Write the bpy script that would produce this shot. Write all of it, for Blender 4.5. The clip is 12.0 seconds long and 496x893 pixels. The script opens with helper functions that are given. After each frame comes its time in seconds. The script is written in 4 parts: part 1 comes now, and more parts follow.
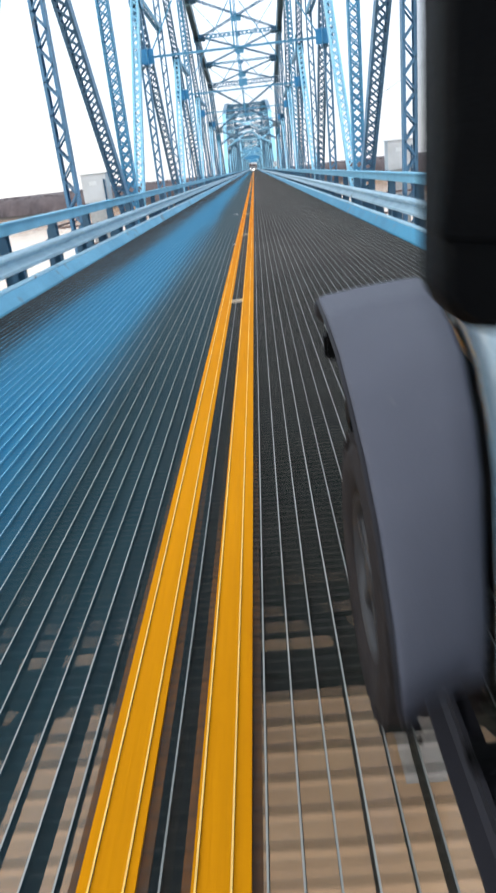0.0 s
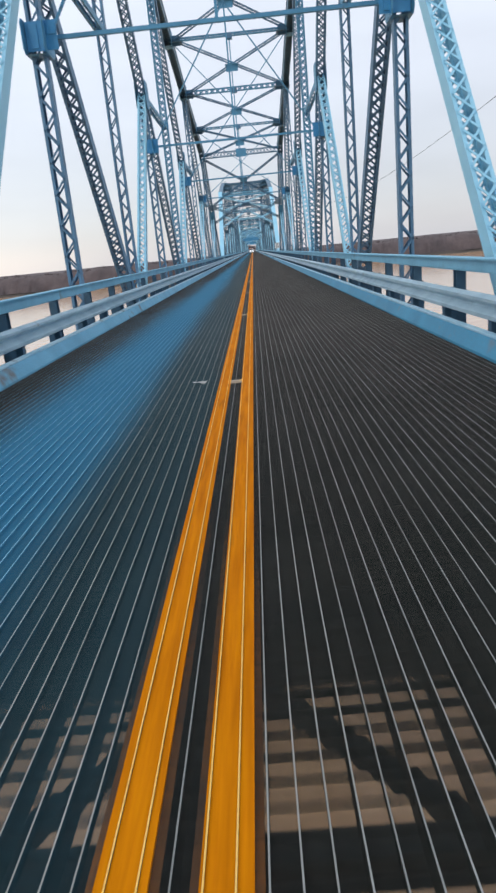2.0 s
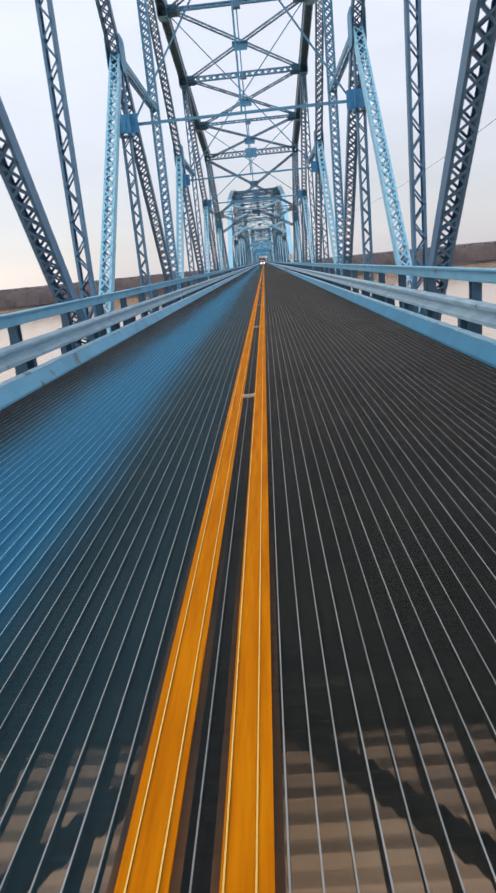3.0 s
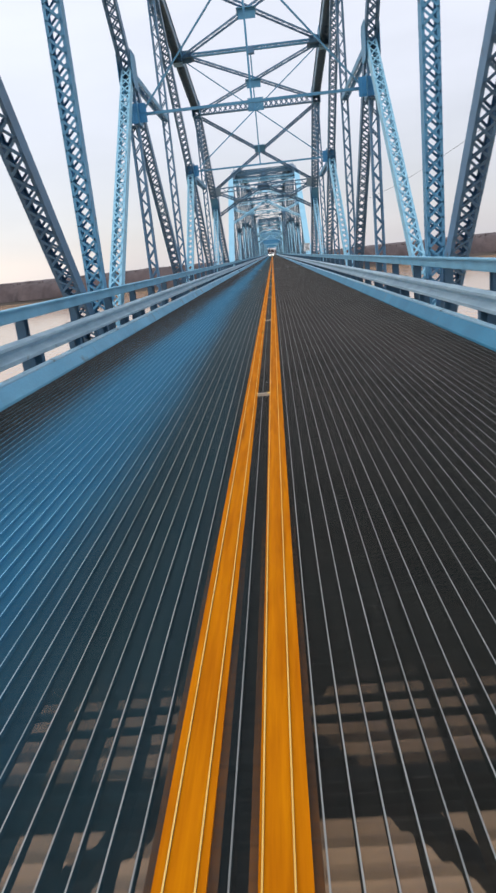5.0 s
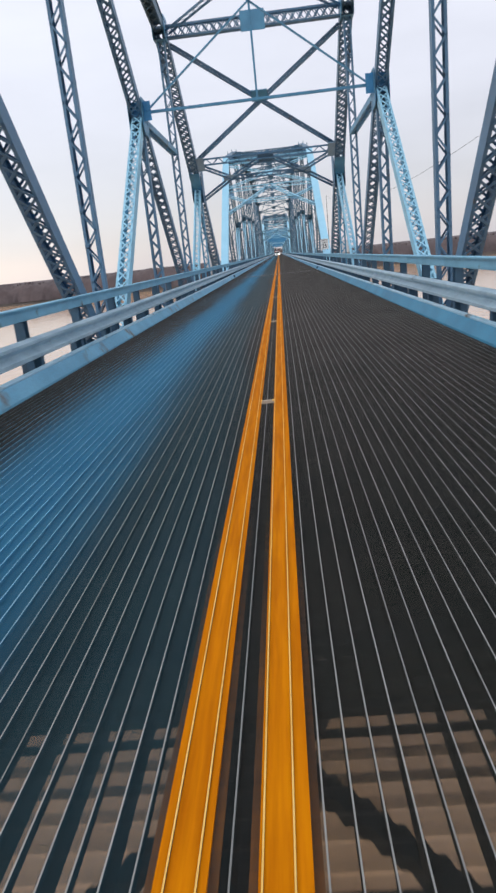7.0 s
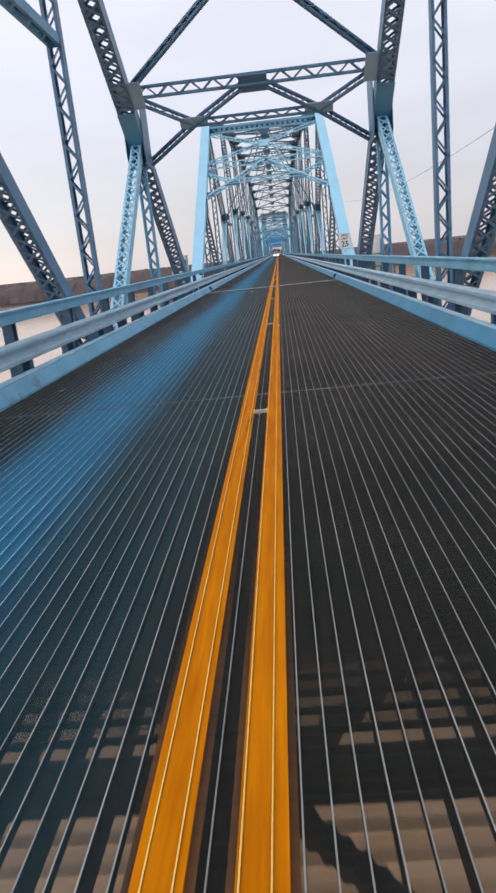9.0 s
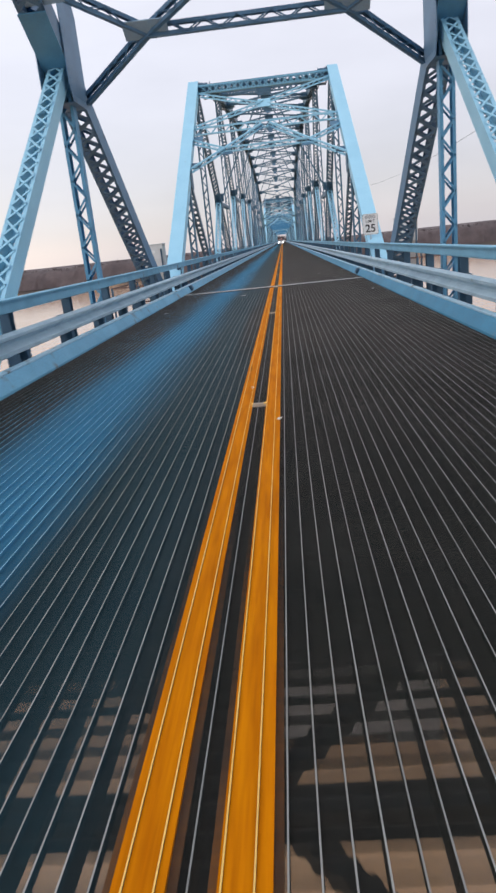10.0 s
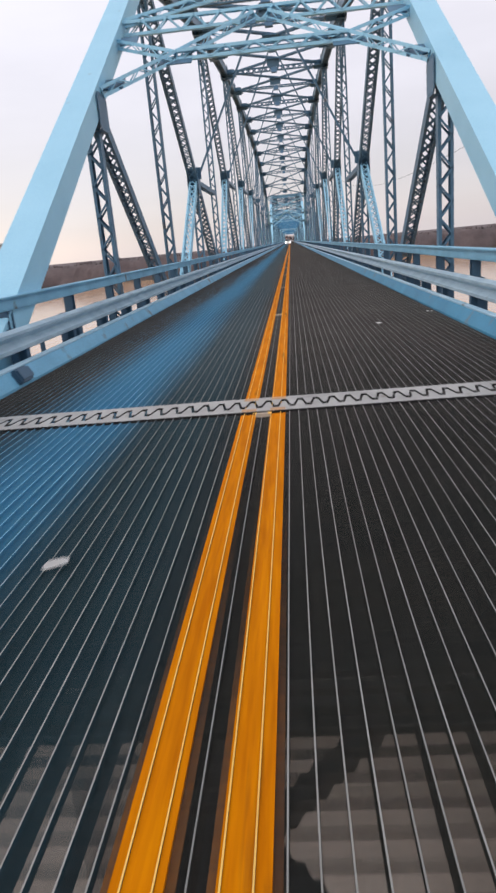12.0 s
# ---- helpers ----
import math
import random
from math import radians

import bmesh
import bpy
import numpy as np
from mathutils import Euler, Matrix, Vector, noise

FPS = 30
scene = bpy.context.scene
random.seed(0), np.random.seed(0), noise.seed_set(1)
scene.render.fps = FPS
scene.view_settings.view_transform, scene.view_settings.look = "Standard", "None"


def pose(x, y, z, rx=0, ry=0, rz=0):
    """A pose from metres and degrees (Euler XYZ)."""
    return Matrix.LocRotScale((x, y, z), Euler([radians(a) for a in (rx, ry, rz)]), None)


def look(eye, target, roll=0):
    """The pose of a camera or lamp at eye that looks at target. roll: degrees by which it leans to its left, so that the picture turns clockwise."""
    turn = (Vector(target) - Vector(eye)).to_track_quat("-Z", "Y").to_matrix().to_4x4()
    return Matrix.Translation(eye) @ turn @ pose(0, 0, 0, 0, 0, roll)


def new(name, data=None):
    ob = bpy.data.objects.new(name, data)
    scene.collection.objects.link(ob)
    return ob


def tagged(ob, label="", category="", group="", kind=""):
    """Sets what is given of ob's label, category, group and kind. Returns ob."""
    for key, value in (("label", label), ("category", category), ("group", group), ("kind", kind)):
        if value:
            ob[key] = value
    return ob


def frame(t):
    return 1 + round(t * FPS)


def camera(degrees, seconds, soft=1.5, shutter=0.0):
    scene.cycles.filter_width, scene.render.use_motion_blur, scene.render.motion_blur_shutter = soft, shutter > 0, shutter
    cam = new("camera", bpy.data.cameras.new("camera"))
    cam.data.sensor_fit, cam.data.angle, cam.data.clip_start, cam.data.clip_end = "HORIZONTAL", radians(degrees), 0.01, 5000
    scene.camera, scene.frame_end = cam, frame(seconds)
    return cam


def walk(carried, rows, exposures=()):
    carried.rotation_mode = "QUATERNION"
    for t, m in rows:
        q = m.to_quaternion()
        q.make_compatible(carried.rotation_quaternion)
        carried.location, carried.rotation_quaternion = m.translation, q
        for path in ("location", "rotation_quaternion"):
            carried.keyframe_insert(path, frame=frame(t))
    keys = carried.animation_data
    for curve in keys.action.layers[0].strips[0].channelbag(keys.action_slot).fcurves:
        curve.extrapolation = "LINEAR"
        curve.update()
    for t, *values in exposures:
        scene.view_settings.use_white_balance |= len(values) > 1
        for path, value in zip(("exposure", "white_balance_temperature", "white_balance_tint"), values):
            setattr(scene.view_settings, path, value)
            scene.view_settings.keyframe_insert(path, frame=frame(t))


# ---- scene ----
cam = camera(39.98, 12.0, soft=2.6, shutter=0.18)
SPEED, EYE = 8.895, 1.5
# seconds, sideways place, yaw, pitch, roll
ROWS = [
    (0.0, 0.378, 2.85, -22.06, -6.34),
    (0.5, 0.381, 2.55, -15.18, -6.55),
    (1.0, 0.343, 1.84, -14.66, -5.69),
    (1.5, 0.339, 2.40, -14.96, -5.64),
    (2.0, 0.357, 1.94, -16.00, -5.60),
    (2.5, 0.347, 2.47, -14.84, -5.49),
    (4.5, 0.277, 3.22, -15.87, -5.96),
    (5.0, 0.257, 3.61, -15.55, -6.01),
    (5.5, 0.235, 3.92, -14.27, -5.81),
    (6.0, 0.232, 3.74, -14.88, -5.66),
    (6.5, 0.251, 4.15, -15.16, -6.12),
    (8.5, 0.315, 4.21, -16.75, -6.32),
    (9.0, 0.329, 4.08, -15.52, -6.10),
    (9.5, 0.346, 4.33, -16.83, -5.93),
    (10.0, 0.379, 4.55, -16.46, -6.13),
    (10.5, 0.381, 4.83, -17.55, -6.46),
    (11.0, 0.387, 4.88, -15.86, -6.12),
    (11.5, 0.372, 5.01, -16.20, -6.50),
    (12.0, 0.374, 4.92, -16.47, -5.30),
]
# seconds, stops, white balance
EXPOSURES = [(0.0, 0.74, 5850, 2), (0.5, 0.36, 5950, 3), (1.0, 0.21, 6000, 4), (1.5, 0.10, 6000, 4), (2.5, 0.04, 6100, 7), (5.0, 0.05, 6150, 8), (6.5, 0.02, 6200, 9),
             (9.0, 0.0, 6250, 11), (10.5, 0.0, 6300, 11), (11.5, 0.03, 6500, 13), (12.0, 0.03, 6500, 13)]
walk(cam, [(t, pose(x, SPEED * t, EYE, 0, 0, yaw) @ pose(0, 0, 0, 90 + pitch) @ pose(0, 0, 0, 0, 0, roll)) for t, x, yaw, pitch, roll in ROWS], EXPOSURES)

# ---- sky and sun: overcast late afternoon, warm low in the west ----
world = bpy.data.worlds.new("overcast_sky")
scene.world = world
world.use_nodes = True
wn, wl = world.node_tree.nodes, world.node_tree.links
wn.clear()
w_out = wn.new("ShaderNodeOutputWorld")
w_add = wn.new("ShaderNodeAddShader")
w_sky = wn.new("ShaderNodeTexSky")
w_sky.sky_type, w_sky.sun_disc = "NISHITA", False
w_sky.sun_elevation, w_sky.sun_rotation = radians(14), radians(-62)
w_bg1 = wn.new("ShaderNodeBackground")
w_bg1.inputs[1].default_value = 0.03
w_bg2 = wn.new("ShaderNodeBackground")
w_bg2.inputs[1].default_value = 0.93
w_tc = wn.new("ShaderNodeTexCoord")
w_sep = wn.new("ShaderNodeSeparateXYZ")
w_ramp = wn.new("ShaderNodeValToRGB")
els = w_ramp.color_ramp.elements
els[0].position, els[0].color = 0.0, (0.62, 0.60, 0.62, 1)
els[1].position, els[1].color = 1.0, (1.03, 1.0, 1.06, 1)
for pos, col in ((0.50, (0.68, 0.64, 0.67, 1)), (0.54, (0.68, 0.65, 0.695, 1)), (0.60, (0.81, 0.785, 0.84, 1)), (0.70, (0.99, 0.97, 1.02, 1))):
    e = els.new(pos)
    e.color = col
w_map = wn.new("ShaderNodeMapRange")
w_map.inputs[1].default_value, w_map.inputs[2].default_value = -1.0, 1.0
w_noise = wn.new("ShaderNodeTexNoise")
w_noise.inputs["Scale"].default_value, w_noise.inputs["Detail"].default_value = 2.6, 5.0
w_stretch = wn.new("ShaderNodeMapping")
w_stretch.inputs["Scale"].default_value = (1.0, 1.0, 3.5)
w_cloud = wn.new("ShaderNodeMapRange")
w_cloud.inputs[1].default_value, w_cloud.inputs[2].default_value = 0.3, 0.7
w_cloud.inputs[3].default_value, w_cloud.inputs[4].default_value = 0.90, 1.06
w_mul = wn.new("ShaderNodeMixRGB")
w_mul.blend_type, w_mul.inputs[0].default_value = "MULTIPLY", 1.0
wl.new(w_tc.outputs["Generated"], w_sep.inputs[0])
wl.new(w_sep.outputs[2], w_map.inputs[0])
wl.new(w_map.outputs[0], w_ramp.inputs[0])
wl.new(w_tc.outputs["Generated"], w_stretch.inputs[0])
wl.new(w_stretch.outputs[0], w_noise.inputs["Vector"])
wl.new(w_noise.outputs["Fac"], w_cloud.inputs[0])
wl.new(w_ramp.outputs[0], w_mul.inputs[1])
wl.new(w_cloud.outputs[0], w_mul.inputs[2])
# the last warm light under the clouds, low in the north-west
w_dot = wn.new("ShaderNodeVectorMath")
w_dot.operation, w_dot.inputs[1].default_value = "DOT_PRODUCT", Vector((-0.50, 0.86, 0.045)).normalized()
w_near = wn.new("ShaderNodeMapRange")
w_near.interpolation_type = "SMOOTHERSTEP"
w_near.inputs[1].default_value, w_near.inputs[2].default_value = 0.93, 1.0
w_low = wn.new("ShaderNodeMapRange")
w_low.interpolation_type = "SMOOTHERSTEP"
w_low.inputs[1].default_value, w_low.inputs[2].default_value, w_low.inputs[3].default_value, w_low.inputs[4].default_value = 0.0, 0.05, 0.9, 0.0
w_both = wn.new("ShaderNodeMath")
w_both.operation = "MULTIPLY"
w_warm = wn.new("ShaderNodeMixRGB")
w_warm.inputs[2].default_value = (0.87, 0.785, 0.775, 1)
wl.new(w_tc.outputs["Generated"], w_dot.inputs[0])
wl.new(w_dot.outputs["Value"], w_near.inputs[0])
wl.new(w_sep.outputs[2], w_low.inputs[0])
wl.new(w_near.outputs[0], w_both.inputs[0])
wl.new(w_low.outputs[0], w_both.inputs[1])
wl.new(w_both.outputs[0], w_warm.inputs[0])
wl.new(w_mul.outputs[0], w_warm.inputs[1])
wl.new(w_warm.outputs[0], w_bg2.inputs[0])
wl.new(w_sky.outputs[0], w_bg1.inputs[0])
wl.new(w_bg1.outputs[0], w_add.inputs[0])
wl.new(w_bg2.outputs[0], w_add.inputs[1])
wl.new(w_add.outputs[0], w_out.inputs[0])

sun = new("sun", bpy.data.lights.new("sun", "SUN"))
sun.data.energy, sun.data.angle, sun.data.color = 0.7, radians(25), (1.0, 0.93, 0.85)
sun.matrix_world = look((-60, -30, 60), (0, 40, 0))


# ---- materials ----
def material(name, base, rough=0.6, metal=0.0, dark=None, scale=6.0, amount=0.5, fine=40.0, bump=0.15, spots=None, spot_scale=1.2, spot_at=0.62, vary=0.0, coat=0.0, streak=1.0):
    """A surface with grain at two scales, wear spots in another colour and fine relief, in metres."""
    m = bpy.data.materials.new(name)
    m.use_nodes = True
    n, l = m.node_tree.nodes, m.node_tree.links
    b = n["Principled BSDF"]
    b.inputs["Roughness"].default_value, b.inputs["Metallic"].default_value = rough, metal
    b.inputs["Coat Weight"].default_value = coat
    geo = n.new("ShaderNodeNewGeometry")

    def tex(s, detail):
        t = n.new("ShaderNodeTexNoise")
        t.inputs["Scale"].default_value, t.inputs["Detail"].default_value = s, detail
        if streak == 1.0:
            l.new(geo.outputs["Position"], t.inputs["Vector"])
        else:
            mp = n.new("ShaderNodeMapping")
            mp.inputs["Scale"].default_value = (1.0, streak, 1.0)
            l.new(geo.outputs["Position"], mp.inputs["Vector"])
            l.new(mp.outputs[0], t.inputs["Vector"])
        return t

    big, small = tex(scale, 4.0), tex(fine, 3.0)
    dark = dark or tuple(c * 0.6 for c in base)
    mix = n.new("ShaderNodeMixRGB")
    mix.inputs[1].default_value, mix.inputs[2].default_value = (*base, 1), (*dark, 1)
    rng = n.new("ShaderNodeMapRange")
    rng.inputs[1].default_value, rng.inputs[2].default_value, rng.inputs[4].default_value = 0.35, 0.75, amount
    l.new(big.outputs["Fac"], rng.inputs[0])
    l.new(rng.outputs[0], mix.inputs[0])
    col = mix.outputs[0]
    grain = n.new("ShaderNodeMixRGB")
    grain.blend_type, grain.inputs[0].default_value = "OVERLAY", 0.25
    l.new(col, grain.inputs[1])
    l.new(small.outputs["Fac"], grain.inputs[2])
    col = grain.outputs[0]
    if spots:
        sp = tex(spot_scale, 8.0)
        cut = n.new("ShaderNodeMapRange")
        cut.inputs[1].default_value, cut.inputs[2].default_value = spot_at, spot_at + 0.10
        l.new(sp.outputs["Fac"], cut.inputs[0])
        sm = n.new("ShaderNodeMixRGB")
        sm.inputs[2].default_value = (*spots, 1)
        l.new(cut.outputs[0], sm.inputs[0])
        l.new(col, sm.inputs[1])
        col = sm.outputs[0]
    if vary:
        info = n.new("ShaderNodeObjectInfo")
        vr = n.new("ShaderNodeMapRange")
        vr.inputs[3].default_value, vr.inputs[4].default_value = 1.0 - vary, 1.0 + vary
        l.new(info.outputs["Random"], vr.inputs[0])
        vm = n.new("ShaderNodeMixRGB")
        vm.blend_type, vm.inputs[0].default_value = "MULTIPLY", 1.0
        l.new(col, vm.inputs[1])
        l.new(vr.outputs[0], vm.inputs[2])
        col = vm.outputs[0]
    l.new(col, b.inputs["Base Color"])
    rr = n.new("ShaderNodeMapRange")
    rr.inputs[3].default_value, rr.inputs[4].default_value = max(rough - 0.12, 0.02), min(rough + 0.12, 1.0)
    l.new(small.outputs["Fac"], rr.inputs[0])
    l.new(rr.outputs[0], b.inputs["Roughness"])
    if bump:
        bp = n.new("ShaderNodeBump")
        bp.inputs["Strength"].default_value, bp.inputs["Distance"].default_value = bump, 0.01
        l.new(small.outputs["Fac"], bp.inputs["Height"])
        l.new(bp.outputs[0], b.inputs["Normal"])
    return m


def glow(name, colour, strength):
    m = bpy.data.materials.new(name)
    m.use_nodes = True
    b = m.node_tree.nodes["Principled BSDF"]
    b.inputs["Base Color"].default_value = (*colour, 1)
    b.inputs["Emission Color"].default_value = (*colour, 1)
    b.inputs["Emission Strength"].default_value = strength
    return m


BLUE = material("blue_bridge_paint", (0.105, 0.32, 0.51), 0.5, 0.0, (0.062, 0.20, 0.345), 1.5, 0.7, 60, 0.12, (0.10, 0.09, 0.08), 2.3, 0.66, vary=0.08)
PALE = material("pale_blue_plate_paint", (0.33, 0.63, 0.79), 0.5, 0.0, (0.25, 0.53, 0.69), 0.8, 0.6, 50, 0.08, (0.20, 0.22, 0.22), 1.6, 0.72)
KERB = material("pale_blue_kerb_paint", (0.155, 0.42, 0.60), 0.55, 0.0, (0.09, 0.29, 0.45), 1.1, 0.8, 30, 0.2, (0.13, 0.13, 0.125), 1.7, 0.61)
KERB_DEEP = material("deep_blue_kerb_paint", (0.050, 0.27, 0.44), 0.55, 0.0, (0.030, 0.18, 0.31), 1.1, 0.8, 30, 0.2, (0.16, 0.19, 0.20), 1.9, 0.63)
RAILPAINT = material("chalky_blue_rail_paint", (0.23, 0.51, 0.68), 0.55, 0.0, (0.15, 0.37, 0.53), 1.7, 0.8, 40, 0.12, (0.12, 0.11, 0.10), 2.7, 0.66)
RUBBED = material("rubbed_pale_paint", (0.50, 0.70, 0.80), 0.45, 0.2, (0.26, 0.52, 0.68), 1.6, 0.9, 30, 0.12, (0.13, 0.12, 0.11), 2.6, 0.62)
GALV = material("galvanised_rail_steel", (0.50, 0.65, 0.73), 0.45, 0.2, (0.30, 0.44, 0.54), 2.0, 0.8, 35, 0.1, (0.16, 0.13, 0.11), 3.0, 0.68)


def tinted(m, side_colour, centre, spread, low, amount=1.0):
    """A reflection put into the deck's colour as a tint: strongest at x = centre, gone 'spread' metres away, broken up
    by noise.
    """
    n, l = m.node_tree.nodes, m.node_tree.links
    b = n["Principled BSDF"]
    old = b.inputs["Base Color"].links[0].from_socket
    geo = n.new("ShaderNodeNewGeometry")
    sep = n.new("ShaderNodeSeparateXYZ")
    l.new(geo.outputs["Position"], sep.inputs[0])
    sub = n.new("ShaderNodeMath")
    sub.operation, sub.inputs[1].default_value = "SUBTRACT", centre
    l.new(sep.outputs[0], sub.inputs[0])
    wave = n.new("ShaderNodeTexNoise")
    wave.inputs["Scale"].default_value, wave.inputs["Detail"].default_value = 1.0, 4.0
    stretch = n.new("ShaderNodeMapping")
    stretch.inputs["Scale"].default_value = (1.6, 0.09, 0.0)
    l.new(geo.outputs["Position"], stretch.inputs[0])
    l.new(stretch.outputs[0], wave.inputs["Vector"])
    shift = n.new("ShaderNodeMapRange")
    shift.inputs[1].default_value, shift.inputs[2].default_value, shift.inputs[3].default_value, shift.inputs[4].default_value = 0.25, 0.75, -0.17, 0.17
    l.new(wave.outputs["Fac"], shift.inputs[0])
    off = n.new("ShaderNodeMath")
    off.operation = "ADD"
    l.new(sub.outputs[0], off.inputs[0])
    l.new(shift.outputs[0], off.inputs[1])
    # further along the bridge the tint narrows
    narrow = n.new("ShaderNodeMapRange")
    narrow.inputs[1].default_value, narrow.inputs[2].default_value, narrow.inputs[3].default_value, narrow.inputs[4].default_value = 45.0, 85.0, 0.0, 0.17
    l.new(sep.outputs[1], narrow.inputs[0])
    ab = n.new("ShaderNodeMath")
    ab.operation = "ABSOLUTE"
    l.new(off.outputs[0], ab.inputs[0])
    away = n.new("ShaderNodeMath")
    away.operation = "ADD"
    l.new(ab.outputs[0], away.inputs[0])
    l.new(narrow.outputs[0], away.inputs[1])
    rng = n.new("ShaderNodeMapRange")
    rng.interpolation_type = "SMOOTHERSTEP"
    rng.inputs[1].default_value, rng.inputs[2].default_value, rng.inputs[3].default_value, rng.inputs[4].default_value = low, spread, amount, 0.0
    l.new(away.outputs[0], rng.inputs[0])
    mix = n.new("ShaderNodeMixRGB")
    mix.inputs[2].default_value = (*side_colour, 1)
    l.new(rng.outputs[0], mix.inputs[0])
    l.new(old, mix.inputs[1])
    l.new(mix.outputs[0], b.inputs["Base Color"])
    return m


# The blue reflected by the left lane's bars is put into these base colours.
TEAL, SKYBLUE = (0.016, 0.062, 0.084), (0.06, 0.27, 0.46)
BAR = tinted(material("worn_bar_tops", (0.33, 0.335, 0.315), 0.9, 0.0, (0.19, 0.19, 0.175), 1.3, 0.6, 45, 0.15, vary=0.2), (0.28, 0.58, 0.78), -2.0, 1.4, 0.6, 0.95)
# Near-black: the shade down between the bars is put into SIDE and CROSS.
SIDE = material("shaded_bar_sides", (0.010, 0.020, 0.019), 0.65, 0.0, (0.006, 0.012, 0.011), 1.3, 0.6, 45, 0.15, vary=0.15)
CROSS = material("shaded_grating_steel", (0.010, 0.020, 0.018), 0.7, 0.0, (0.006, 0.012, 0.010), 1.0, 0.7, 40, 0.15)
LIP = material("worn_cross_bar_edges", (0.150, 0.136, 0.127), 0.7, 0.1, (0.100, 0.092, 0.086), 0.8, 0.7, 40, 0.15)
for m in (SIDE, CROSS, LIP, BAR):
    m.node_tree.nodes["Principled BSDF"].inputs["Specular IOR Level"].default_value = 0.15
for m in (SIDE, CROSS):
    tinted(tinted(m, TEAL, -1.3, 1.5, 0.9), SKYBLUE, -1.7, 1.15, 0.2)
tinted(tinted(LIP, (0.100, 0.165, 0.195), -1.3, 1.4, 0.8, 0.75), (0.11, 0.32, 0.49), -1.65, 1.0, 0.1, 0.95)
YBAR = material("yellow_painted_bar_tops", (0.98, 0.62, 0.17), 0.85, 0.0, (0.85, 0.40, 0.05), 1.7, 0.6, 50, 0.15)
YBAR.node_tree.nodes["Principled BSDF"].inputs["Specular IOR Level"].default_value = 0.1
YELLOW = material("yellow_road_paint", (0.70, 0.225, 0.0), 0.8, 0.0, (0.44, 0.11, 0.0), 22.0, 0.8, 70, 0.2, (0.17, 0.06, 0.01), 9.0, 0.64, streak=0.06)
OVERSPRAY = material("thin_paint_overspray", (0.26, 0.095, 0.008), 0.8, 0.0, (0.06, 0.035, 0.02), 14.0, 1.0, 60, 0.2, streak=0.12)
# The shade on the posts' near faces is put into this darker blue.
NAVY = material("shaded_blue_post_paint", (0.045, 0.11, 0.18), 0.55, 0.0, (0.03, 0.07, 0.11), 3.0, 0.7, 40, 0.12)
GREYBLUE = material("grey_blue_plate_paint", (0.30, 0.45, 0.58), 0.55, 0.0, (0.21, 0.33, 0.45), 1.5, 0.7, 50, 0.12, (0.10, 0.09, 0.085), 2.5, 0.76)
# Backlit shade on chords, webs and braces is put into DEEP and SLATE.
DEEP = material("shaded_dark_blue_paint", (0.075, 0.175, 0.265), 0.5, 0.0, (0.05, 0.115, 0.18), 1.5, 0.7, 60, 0.12, (0.09, 0.08, 0.075), 2.3, 0.64, vary=0.1)
SLATE = material("shaded_slate_member_paint", (0.098, 0.215, 0.345), 0.5, 0.0, (0.062, 0.140, 0.235), 1.5, 0.7, 60, 0.12, (0.09, 0.08, 0.075), 2.3, 0.65, vary=0.1)
FADED = material("faded_yellow_on_steel", (0.60, 0.35, 0.17), 0.6, 0.2, (0.42, 0.25, 0.13), 9.0, 0.8, 60, 0.15)
BRIGHT = material("strong_blue_plate_paint", (0.07, 0.30, 0.56), 0.5, 0.0, (0.05, 0.22, 0.43), 1.5, 0.7, 60, 0.1)
TRAY = material("black_joint_trough", (0.012, 0.012, 0.012), 0.9, 0.0, (0.02, 0.018, 0.016), 3.0, 0.7, 40, 0.1)


def tone_along(m, colour, start, end):
    """A yellower tone on the stretch before y = start, blended into the base colour by y = end."""
    n, l = m.node_tree.nodes, m.node_tree.links
    b = n["Principled BSDF"]
    old = b.inputs["Base Color"].links[0].from_socket
    geo, sep, rng, mix = n.new("ShaderNodeNewGeometry"), n.new("ShaderNodeSeparateXYZ"), n.new("ShaderNodeMapRange"), n.new("ShaderNodeMixRGB")
    l.new(geo.outputs["Position"], sep.inputs[0])
    l.new(sep.outputs[1], rng.inputs[0])
    rng.inputs[1].default_value, rng.inputs[2].default_value, rng.inputs[3].default_value, rng.inputs[4].default_value = start, end, 0.7, 0.0
    mix.inputs[2].default_value = (*colour, 1)
    l.new(rng.outputs[0], mix.inputs[0])
    l.new(old, mix.inputs[1])
    l.new(mix.outputs[0], b.inputs["Base Color"])


tone_along(YELLOW, (0.60, 0.26, 0.0), 4.0, 22.0)
YELLOW.node_tree.nodes["Principled BSDF"].inputs["Specular IOR Level"].default_value = 0.05
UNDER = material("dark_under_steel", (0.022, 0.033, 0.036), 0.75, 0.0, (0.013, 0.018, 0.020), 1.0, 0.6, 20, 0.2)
PLATE = material("bare_joint_steel", (0.50, 0.49, 0.46), 0.45, 0.6, (0.30, 0.29, 0.27), 2.5, 0.7, 30, 0.15, (0.20, 0.15, 0.11), 5.0, 0.64)
SEAM = material("dull_seam_steel", (0.20, 0.19, 0.18), 0.6, 0.3, (0.07, 0.07, 0.065), 2.2, 1.0, 30, 0.15, (0.05, 0.05, 0.05), 3.0, 0.5)
WATER = material("muddy_river_water", (0.57, 0.36, 0.20), 0.10, 0.0, (0.48, 0.30, 0.165), 0.02, 0.5, 0.25, 0.12)
WOODS = material("bare_winter_woods", (0.128, 0.098, 0.096), 0.95, 0.0, (0.075, 0.060, 0.062), 0.06, 1.0, 0.35, 0.25)
BANK = material("river_bank_earth", (0.08, 0.062, 0.05), 0.95, 0.0, (0.05, 0.042, 0.033), 0.02, 0.8, 0.8, 0.4)
